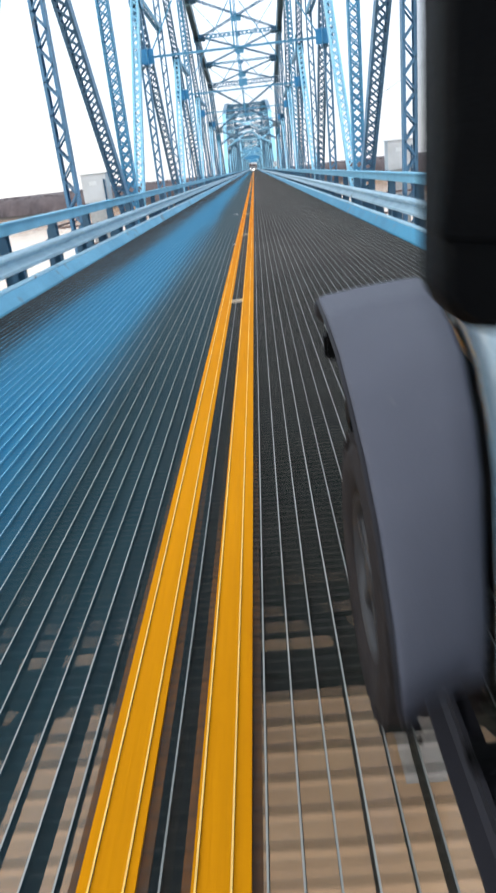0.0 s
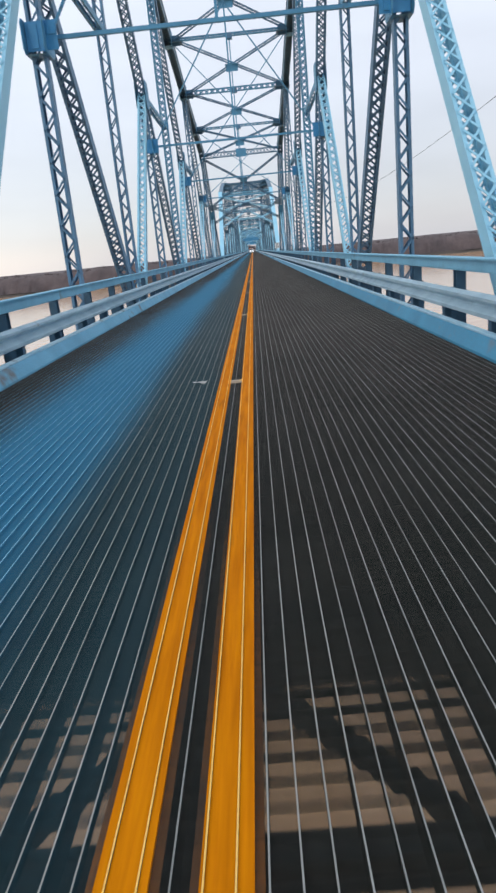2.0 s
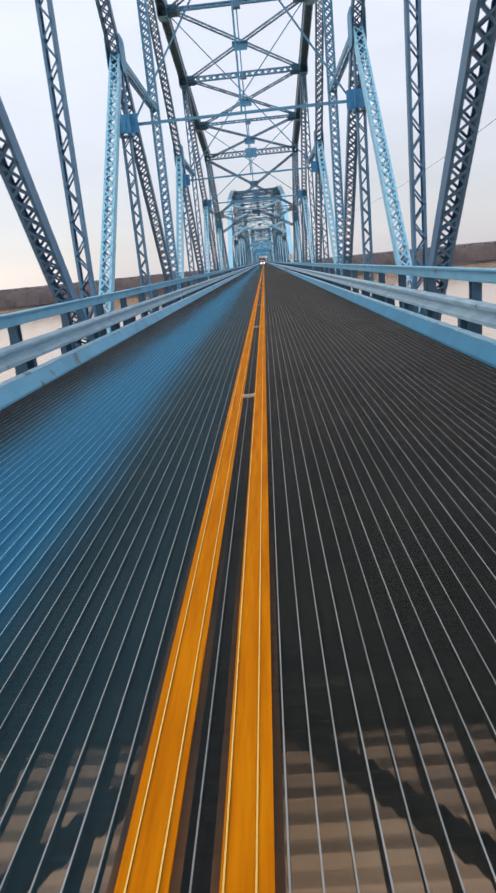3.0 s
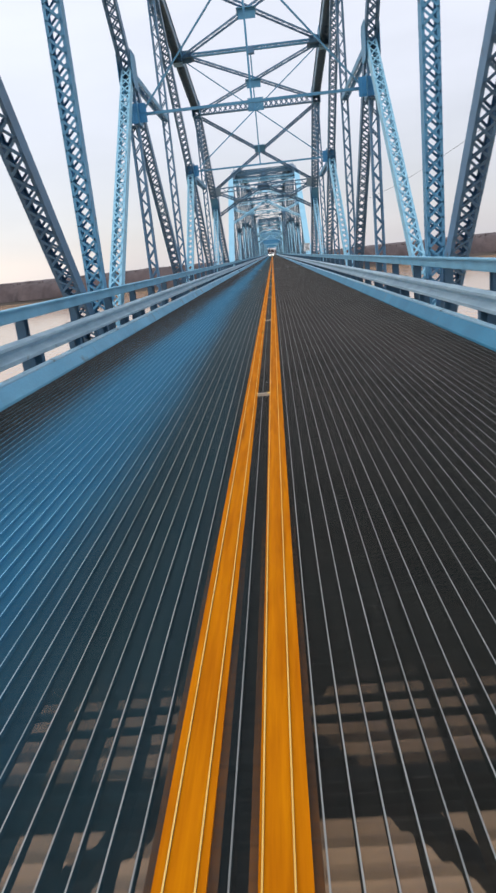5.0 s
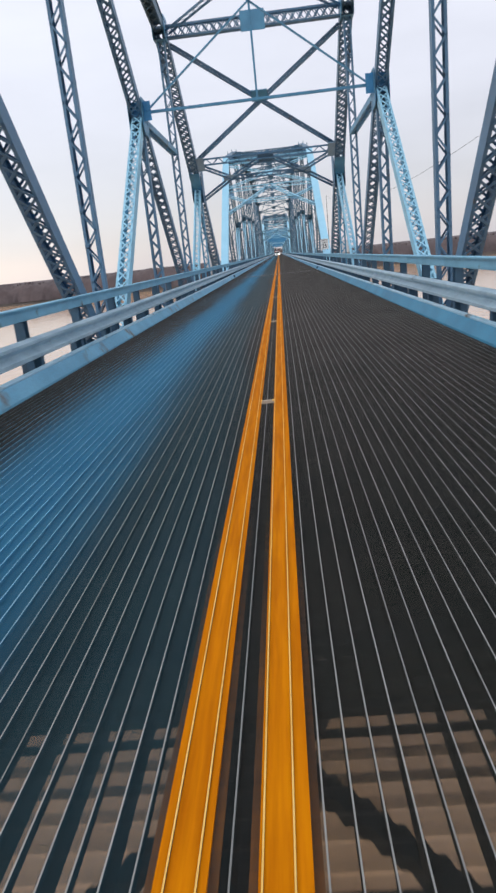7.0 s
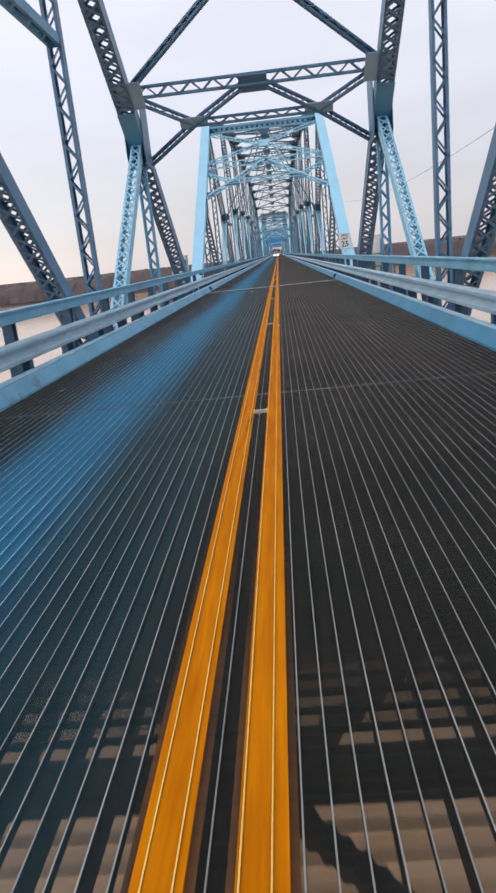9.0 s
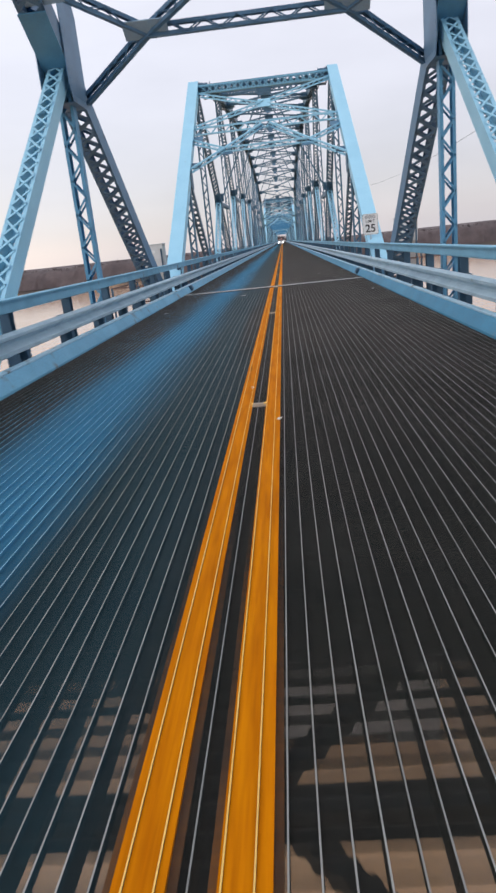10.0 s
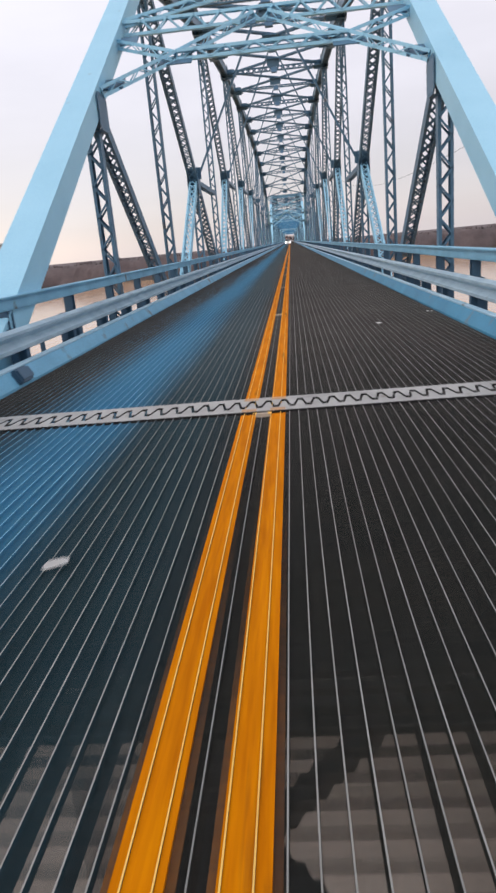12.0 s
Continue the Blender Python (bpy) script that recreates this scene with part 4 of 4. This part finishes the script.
def cabinet(x, y, z, w, h, label):
    """A steel box with a hinged door, a small vent plate and a cap, on a steel platform beside the pier."""
    th = empty("utility_cabinet", label, "cabinet", "utility cabinets", at=(x, y, -1.3))
    bm = bmesh.new()
    bmesh.ops.create_cube(bm, size=1)
    bmesh.ops.scale(bm, verts=bm.verts, vec=(w, w * 0.8, h))
    bmesh.ops.translate(bm, verts=bm.verts, vec=(0, 0, z + 1.3))
    bmesh.ops.bevel(bm, geom=bm.edges[:], offset=0.02, segments=2, affect="EDGES")
    put("housing", bm_mesh("housing", bm), BOXGREY, th)
    f = -w * 0.4
    put("door", Boxes().slab(-w * 0.36, f - 0.014, z + 1.3 - h * 0.40, w * 0.36, f - 0.002, z + 1.3 + h * 0.36), BOXGREY, th)
    put("vent_plate", Boxes().slab(-w * 0.20, f - 0.022, z + 1.3 + h * 0.12, w * 0.10, f - 0.014, z + 1.3 + h * 0.26), WHITE, th)
    put("cap", Boxes().slab(-w * 0.53, -w * 0.43, z + 1.3 + h * 0.5, w * 0.53, w * 0.43, z + 1.3 + h * 0.5 + 0.03), BOXGREY, th)
    put("conduit", Boxes().slab(w * 0.38, f - 0.05, 0.9, w * 0.44, f - 0.005, z + 1.3 + h * 0.30), NAVY, th)
    put("pedestal", Boxes().slab(-w * 0.38, -w * 0.32, 0, w * 0.38, w * 0.32, z + 1.3 - h / 2), CONCRETE, th)
    sg = 1 if x > 0 else -1
    pl = empty("pier_platform", "grey steel service platform with railing beside the truss", "platform", "service platforms", at=(sg * 5.6, y, -1.3))
    put("deck_plate", Boxes().slab(-1.2, -2.6, -0.12, 1.2, 2.6, -0.004), UNDER, pl)
    for px, py in ((-1.1, -2.5), (1.1, -2.5), (1.1, 0.0), (1.1, 2.5), (-1.1, 2.5), (0.0, -2.5)):
        put("railing_post", Boxes().slab(px - 0.035, py - 0.035, -0.004, px + 0.035, py + 0.035, 1.62), NAVY, pl)
    for z1 in (0.95, 1.58):
        put("railing_bar", Boxes().slab(-1.1, -2.53, z1, 1.1, -2.47, z1 + 0.06).slab(sg * 1.07 - 0.03, -2.47, z1, sg * 1.07 + 0.03, 2.5, z1 + 0.06), RUST, pl)


cabinet(-5.35, 26.4, 1.40, 0.9, 0.95, "pale grey metal utility cabinet on a platform outside the truss")
cabinet(5.55, 26.4, 1.40, 0.9, 0.95, "pale grey metal utility cabinet on a platform outside the truss")
cabinet(-5.22, 119.6, 1.40, 0.88, 0.95, "pale grey metal utility cabinet on a platform by the pier")
cabinet(5.6, 119.6, 1.40, 0.88, 0.95, "pale grey metal utility cabinet on a platform by the pier")


def text_mesh(body, size):
    cu = bpy.data.curves.new("lettering", "FONT")
    cu.body, cu.size, cu.align_x, cu.align_y, cu.extrude, cu.offset = body, size, "CENTER", "CENTER", 0.002, size * (0.018 if size > 0.3 else 0.006)
    tmp = bpy.data.objects.new("lettering", cu)
    scene.collection.objects.link(tmp)
    me = bpy.data.meshes.new_from_object(tmp.evaluated_get(bpy.context.evaluated_depsgraph_get()))
    bpy.data.objects.remove(tmp)
    bpy.data.curves.remove(cu)
    me.materials.clear()
    me.materials.append(BLACK)
    return me


def speed_sign():
    at = Vector((3.80, 116.9, 1.74))
    th = empty("speed_limit_sign", "white speed limit 25 sign with black lettering beside the guardrail", "road sign", at=at)
    w, h = 0.61, 0.78
    bm = bmesh.new()
    bmesh.ops.create_cube(bm, size=1)
    bmesh.ops.scale(bm, verts=bm.verts, vec=(w, 0.004, h))
    vert = [e for e in bm.edges if abs(e.verts[0].co.y - e.verts[1].co.y) > 0.002]
    bmesh.ops.bevel(bm, geom=vert, offset=0.04, segments=4, affect="EDGES")
    put("panel", bm_mesh("panel", bm), WHITE, th)
    for word, size, z in (("SPEED", 0.15, 0.27), ("LIMIT", 0.15, 0.11), ("25", 0.40, -0.16)):
        ob = put("lettering", text_mesh(word, size), BLACK, th)
        ob.location = (0, -0.004, z)
        ob.rotation_euler = (radians(90), 0, 0)
    fr = Boxes()
    for sg in (-1, 1):
        fr.slab(sg * (w / 2 - 0.022), -0.0045, -h / 2 + 0.03, sg * (w / 2 - 0.014), -0.0025, h / 2 - 0.03)
        fr.slab(-w / 2 + 0.03, -0.0045, sg * (h / 2 - 0.022), w / 2 - 0.03, -0.0025, sg * (h / 2 - 0.014))
    put("border", fr, BLACK, th)
    put("bracket", Boxes().slab(-0.03, 0.004, -h / 2 - 0.9, 0.03, 0.05, h / 2 - 0.05), GALV, th)


speed_sign()


def power_cable():
    th = empty("power_cable", "thin dark power cable on tall poles beside the bridge", "cable", at=(60, 0, -20))
    a, b, low = (-160.0, 62.0), (900.0, 58.0), 26.0
    pts = []
    for k in range(41):
        f = k / 40
        pts.append((a[0] + (b[0] - a[0]) * f, a[1] + (b[1] - a[1]) * f - 4 * (60 - low) * f * (1 - f) + 20))
    m = Boxes()
    for (y0, z0), (y1, z1) in zip(pts, pts[1:]):
        m.bar((0, y0, z0), (0, y1, z1), 0.09, (1, 0, 0), 0.09)
    put("wire", m, UNDER, th)
    for y, z in (a, b):
        put("pole", Boxes().prism_pole((0, y, 0), z + 20.5), UNDER, th)


power_cable()


# ---- the parked off-road car beside the camera's start ----
def ring(name, profile, mat, parent, at, n=40, label=""):
    """A profile of (radius, x) turned round the x axis."""
    bm = bmesh.new()
    rows = []
    for k in range(n):
        a = 2 * math.pi * k / n
        rows.append([bm.verts.new((x, r * math.cos(a), r * math.sin(a))) for r, x in profile])
    m = len(profile)
    for k in range(n):
        for i in range(m):
            j = (i + 1) % m
            bm.faces.new((rows[k][i], rows[k][j], rows[(k + 1) % n][j], rows[(k + 1) % n][i]))
    ob = put(name, bm_mesh(name, bm, True), mat, parent, label)
    ob.location = at
    return ob


def rounded(name, size, at, mat, parent, r=0.03, label="", turn=(0, 0, 0), seg=3):
    bm = bmesh.new()
    bmesh.ops.create_cube(bm, size=1)
    bmesh.ops.scale(bm, verts=bm.verts, vec=size)
    bmesh.ops.bevel(bm, geom=bm.edges[:], offset=r, segments=seg, affect="EDGES")
    ob = put(name, bm_mesh(name, bm), mat, parent, label)
    ob.location, ob.rotation_euler = at, [radians(a) for a in turn]
    return ob


def prism_x(name, pts, x0, x1, mat, parent, label="", r=0.02):
    """A side outline of (y, z) drawn across x, with eased edges."""
    bm = bmesh.new()
    a = [bm.verts.new((x0, y, z)) for y, z in pts]
    b = [bm.verts.new((x1, y, z)) for y, z in pts]
    bm.faces.new(a)
    bm.faces.new(b[::-1])
    for k in range(len(pts)):
        j = (k + 1) % len(pts)
        bm.faces.new((a[k], a[j], b[j], b[k]))
    bmesh.ops.recalc_face_normals(bm, faces=bm.faces)
    if r:
        bmesh.ops.bevel(bm, geom=bm.edges[:], offset=r, segments=2, affect="EDGES")
    return put(name, bm_mesh(name, bm), mat, parent, label)


def off_road_car():
    """Left side at x = 0, front towards +y, front axle at y = 0, wheels on z = 0."""
    R, WB, W = 0.40, 2.55, 1.86
    car = empty("off_road_car", "grey-blue off-road car with wide grey wheel flares on the grating deck", "car", at=(0.545, 1.66, 0.0))
    # bodywork
    prism_x("body", [(-3.35, 0.50), (-3.35, 1.08), (-0.72, 1.10), (-0.66, 1.06), (-0.60, 0.50)], 0.24, W - 0.24, BODY, car)
    prism_x("bonnet", [(-0.70, 0.55), (-0.70, 1.30), (0.50, 1.24), (0.60, 1.16), (0.62, 0.55)], 0.40, W - 0.40, BODY, car, "", 0.03)
    prism_x("roof", [(-3.30, 1.74), (-3.30, 1.80), (-1.15, 1.83), (-1.05, 1.78)], 0.32, W - 0.32, PLASTIC, car)
    for x in (0.30, W - 0.36):
        prism_x("windscreen_pillar", [(-0.72, 1.10), (-0.64, 1.10), (-1.02, 1.79), (-1.12, 1.79)], x, x + 0.06, BODY, car, r=0.008)
        prism_x("rear_pillar", [(-3.33, 1.08), (-3.05, 1.08), (-3.08, 1.76), (-3.30, 1.76)], x, x + 0.06, PLASTIC, car, r=0.008)
        prism_x("door_pillar", [(-2.00, 1.08), (-1.90, 1.08), (-1.92, 1.76), (-2.00, 1.76)], x, x + 0.06, PLASTIC, car, r=0.008)
        for ya, yb in ((-1.88, -0.80), (-3.04, -2.02)):
            prism_x("side_window", [(ya, 1.10), (yb, 1.10), (yb - 0.28 if yb > -1 else yb, 1.75), (ya, 1.75)], x + 0.025, x + 0.035, GLASS, car, r=0)
    prism_x("windscreen", [(-0.69, 1.12), (-0.675, 1.12), (-1.05, 1.78), (-1.065, 1.78)], 0.37, W - 0.37, GLASS, car, r=0)
    prism_x("rear_window", [(-3.335, 1.12), (-3.325, 1.12), (-3.305, 1.74), (-3.315, 1.74)], 0.40, W - 0.40, GLASS, car, r=0)
    for x, sg in ((0.235, -1), (W - 0.235, 1)):
        for ya, yb in ((-1.86, -0.78), (-2.98, -1.90)):
            d = rounded("door", (0.02, yb - ya, 0.52), (x, (ya + yb) / 2, 0.80), BODY, car, 0.008)
            rounded("door_handle", (0.03, 0.16, 0.03), (sg * 0.022, -0.36, 0.14), PLASTIC, d, 0.008)
        for z in (0.62, 0.98):
            rounded("door_hinge", (0.05, 0.07, 0.05), (x + sg * 0.014, -0.80, z), BODY, car, 0.01)
    # wheels
    tread = [(R - 0.17, 0.02), (R - 0.05, 0.0), (R - 0.012, 0.025), (R, 0.05), (R, 0.20), (R - 0.012, 0.235), (R - 0.05, 0.26), (R - 0.17, 0.24)]
    for x, sg in ((0.02, 1), (W - 0.02, -1)):
        for y in (0.0, -WB):
            wheel = empty("wheel", "", "", at=(x, y, R))
            for key in ("label", "category"):
                if key in wheel:
                    del wheel[key]
            wheel.parent = car
            if sg < 0:
                wheel.rotation_euler = (0, 0, math.pi)
            ring("tyre", tread, TYRE, wheel, (0, 0, 0), 48, "black rubber tyre")
            ring("rim", [(0.235, 0.02), (0.235, 0.22), (0.215, 0.22), (0.21, 0.04), (0.225, 0.02)], RIM, wheel, (0, 0, 0), 40, "grey alloy rim")
            ring("hub", [(0.001, 0.03), (0.06, 0.03), (0.07, 0.06), (0.07, 0.12), (0.001, 0.12)], RIM, wheel, (0, 0, 0), 20)
            for k in range(5):
                a = 2 * math.pi * k / 5 + 0.3
                rounded("spoke", (0.035, 0.17, 0.06), (0.05, 0.14 * math.cos(a), 0.14 * math.sin(a)), RIM, wheel, 0.012, "", (math.degrees(a), 0, 0))
            for k in range(30):
                a = 2 * math.pi * k / 30
                for xx in (0.045, 0.205):
                    rounded("tread_block", (0.07, 0.055, 0.02), (xx, R * math.cos(a), R * math.sin(a)), TYRE, wheel, 0.004, "", (math.degrees(a) - 90, 0, 0), 1)
    # flares: a broad band bent over each wheel
    # crease and inner seam of a flare: (y, z) and (y, z, x), front to rear
    crease = [(0.54, 1.06), (0.47, 1.11), (0.20, 1.10), (-0.06, 1.075), (-0.24, 1.03), (-0.45, 0.965), (-0.60, 0.89), (-0.72, 0.78), (-0.765, 0.70), (-0.785, 0.635)]
    seam = [(0.53, 1.11, 0.33), (0.46, 1.145, 0.32), (0.20, 1.135, 0.30), (-0.06, 1.11, 0.275), (-0.24, 1.085, 0.25), (-0.42, 1.02, 0.22), (-0.53, 0.95, 0.20), (-0.65, 0.84, 0.17), (-0.71, 0.755, 0.158), (-0.745, 0.675, 0.148)]

    def sheet(name, rows, thick, mat, label=""):
        bm = bmesh.new()
        grid = [[bm.verts.new(p) for p in row] for row in rows]
        for r0, r1 in zip(grid, grid[1:]):
            for k in range(len(r0) - 1):
                bm.faces.new((r0[k], r0[k + 1], r1[k + 1], r1[k]))
        bmesh.ops.recalc_face_normals(bm, faces=bm.faces)
        bmesh.ops.solidify(bm, geom=bm.faces[:], thickness=thick)
        for f in bm.faces:
            f.smooth = True
        ob = put(name, bm_mesh(name, bm, True), mat, car, label)
        return ob

    def flare(y0, sg, base):
        rows, wall = [], []
        for (ya, za), (yb, zb, xb) in zip(crease, seam):
            row = []
            for f, drop, xx in ((0.0, -0.05, 0.03), (0.0, -0.02, 0.004), (0.0, -0.004, 0.0), (0.02, 0.0, 0.008), (0.06, 0.003, 0.022), (0.35, 0.006, None), (0.7, 0.005, None), (0.94, 0.0, None), (1.0, -0.012, None)):
                xx = xb * f if xx is None else xx
                row.append((base + sg * xx, y0 + ya + (yb - ya) * f, za + (zb - za) * f + drop))
            rows.append(row)
            wall.append([(base + sg * (xb + dx), y0 + yb, zb + dz) for dx, dz in ((0.022, -0.05), (0.020, -0.01), (0.026, 0.012), (0.06, 0.10), (0.13, 0.16))])
        sheet("wheel_flare", [row[2:] for row in rows], 0.014, FLARE, "scuffed grey plastic flare")
        sheet("flare_lip", [row[:3] for row in rows], 0.010, DARKTRIM, "underside of the flare, coloured dark for its shade")
        sheet("wing_panel", wall, 0.012, BODY)

    for y in (0.0, -WB):
        flare(y, 1, -0.005)
        flare(y, -1, W + 0.005)
    for x in (0.27, W - 0.27):
        prism_x("inner_wing", [(-0.66, 0.50), (-0.60, 0.80), (-0.30, 0.98), (0.50, 1.02), (0.50, 0.75)], x + 0.01, x + 0.06, PLASTIC, car, r=0)
        rounded("marker_lamp", (0.05, 0.05, 0.09), (0.03 if x < 1 else W - 0.03, 0.50, 0.95), PLASTIC, car, 0.01)
    # mirrors
    def mirror_shell(x):
        """A tall housing with well rounded corners, shallower towards its back."""
        bm = bmesh.new()
        w, h, r = 0.16, 0.245, 0.05
        rings = []
        for yy, k in ((-0.055, 0.97), (-0.042, 1.0), (0.02, 1.0), (0.045, 0.93), (0.058, 0.78)):
            ring_pts = []
            for cx, cz, a0 in ((w - r, h - r, 0), (-w + r, h - r, 90), (-w + r, -h + r, 180), (w - r, -h + r, 270)):
                for i in range(7):
                    a = radians(a0 + 15 * i)
                    ring_pts.append(bm.verts.new((k * (cx + r * math.cos(a)), yy, k * (cz + r * math.sin(a)))))
            rings.append(ring_pts)
        for a, b in zip(rings, rings[1:]):
            for i in range(len(a)):
                j = (i + 1) % len(a)
                bm.faces.new((a[i], a[j], b[j], b[i]))
        bm.faces.new(rings[0])
        bm.faces.new(rings[-1][::-1])
        ob = put("door_mirror", bm_mesh("door_mirror", bm), PLASTIC, car, "black moulded mirror")
        ob.location = (x, -1.06, 1.60)
        return ob

    for x, sg in ((0.0, -1), (W, 1)):
        m = mirror_shell(x + (0.132 if sg < 0 else -0.132))
        rounded("mirror_glass", (0.20, 0.010, 0.42), (-0.04 * (-sg), -0.055, 0.03), PLASTIC, m, 0.003, "dull black mirror face", (0, -7 * sg, 0))
        rounded("mirror_arm", (0.10, 0.05, 0.07), (-sg * 0.14, 0.03, -0.19), PLASTIC, m, 0.015)
        rounded("bonnet_latch", (0.035, 0.06, 0.07), (x + (0.33 if sg < 0 else -0.33), 0.40, 1.16), PLASTIC, car, 0.012)
    # front and rear
    rounded("bumper", (W - 0.2, 0.20, 0.18), (W / 2, 0.78, 0.62), PLASTIC, car, 0.03)
    rounded("rear_bumper", (W - 0.3, 0.16, 0.16), (W / 2, -3.43, 0.58), PLASTIC, car, 0.03)
    g = rounded("grille", (1.05, 0.05, 0.34), (W / 2, 0.635, 0.83), BODY, car, 0.02)
    for k in range(7):
        rounded("grille_slot", (0.06, 0.02, 0.26), ((k - 3) * 0.085, 0.022, 0), PLASTIC, g, 0.008)
    for x in (W / 2 - 0.44, W / 2 + 0.44):
        ring("headlight", [(0.001, 0.0), (0.085, 0.0), (0.085, 0.03), (0.001, 0.05)], GLASS, car, (x, 0.66, 0.84), 24).rotation_euler = (0, 0, radians(90))
        rounded("tail_light", (0.12, 0.04, 0.20), (x * 1.0 + (0.28 if x > W / 2 else -0.28), -3.37, 0.92), PLASTIC, car, 0.01)
    for x in (0.12, W - 0.12):
        rounded("side_step", (0.09, 1.75, 0.09), (x + (0.015 if x < 1 else -0.015), -1.28, 0.42), DARKTRIM, car, 0.04, "", (0, 0, 0), 5)
        for y in (-0.72, -1.85):
            rounded("step_bracket", (0.20, 0.05, 0.05), (x + (0.10 if x < 1 else -0.10), y, 0.47), PLASTIC, car, 0.01)
    prism_x("chassis", [(-3.3, 0.40), (-3.3, 0.55), (0.7, 0.55), (0.7, 0.42)], 0.40, W - 0.40, PLASTIC, car)
    for y in (0.0, -WB):
        rounded("axle", (W - 0.3, 0.12, 0.12), (W / 2, y, R), PLASTIC, car, 0.03)
    spare = ring("spare_tyre", tread, TYRE, car, (W / 2, -3.40, 0.98), 40)
    spare.rotation_euler = (0, 0, radians(-90))
    cap = rounded("cowl_vent", (0.10, 0.22, 0.10), (0.36, -0.66, 1.12), PLASTIC, car, 0.03)


off_road_car()


# ---- the car far ahead, lights on ----
def far_car():
    car = empty("distant_van", "distant pale van with its lights on, facing along the road", "van", at=(-0.4, 345.0, 0.0))
    rounded("body", (1.9, 4.6, 1.0), (0, 2.3, 0.85), WHITE, car, 0.12)
    rounded("cabin", (1.75, 3.6, 0.75), (0, 2.7, 1.65), WHITE, car, 0.2)
    rounded("windscreen", (1.5, 0.06, 0.5), (0, 0.92, 1.6), GLASS, car, 0.02)
    for sg in (-1, 1):
        rounded("headlight", (0.34, 0.06, 0.22), (sg * 0.68, 0.0, 0.85), LAMP, car, 0.02)
        rounded("roof_lamp", (0.24, 0.06, 0.10), (sg * 0.55, 0.93, 2.06), TAIL, car, 0.01)
        for y in (0.9, 3.7):
            ring("wheel", [(0.2, -0.1), (0.34, -0.1), (0.34, 0.1), (0.2, 0.1)], TYRE, car, (sg * 0.85, y, 0.34), 20)


far_car()


# ---- loose scraps lying on the deck ----
def scrap(x, y, size, turn):
    rnd = random.Random(int(x * 100 + y * 10))
    bm = bmesh.new()
    vs = []
    n = 7
    for k in range(n):
        a = 2 * math.pi * k / n
        r = size * rnd.uniform(0.8, 1.25)
        vs.append(bm.verts.new((r * math.cos(a), 0.6 * r * math.sin(a), rnd.uniform(0.0, 0.45 * size))))
    c = bm.verts.new((0, 0, size * 0.3))
    for k in range(n):
        bm.faces.new((vs[k], vs[(k + 1) % n], c))
    bmesh.ops.solidify(bm, geom=bm.faces[:], thickness=0.006)
    ob = put("litter_scrap", bm_mesh("litter_scrap", bm), WHITE)
    ob.location, ob.rotation_euler = (x, y, 0.006), (0, 0, radians(turn))
    tagged(ob, "crumpled white paper scrap lying on the grating deck", "litter", "loose scraps")


for x, y, size, turn in ((-0.43, 25.9, 0.09, 20), (-0.93, 109.83, 0.075, 40), (-2.73, 106.45, 0.06, 20), (2.67, 107.96, 0.05, 20), (0.08, 52.56, 0.045, 0), (0.22, 94.74, 0.04, 70), (-0.08, 96.2, 0.025, 10), (0.82, 104.45, 0.022, 30),
                         (-0.05, 106.3, 0.03, 80), (-0.2, 15.3, 0.05, 50), (1.78, 118.6, 0.06, 15), (-2.74, 89.0, 0.05, 60), (2.85, 119.7, 0.07, 5)):
    scrap(x, y, size, turn)
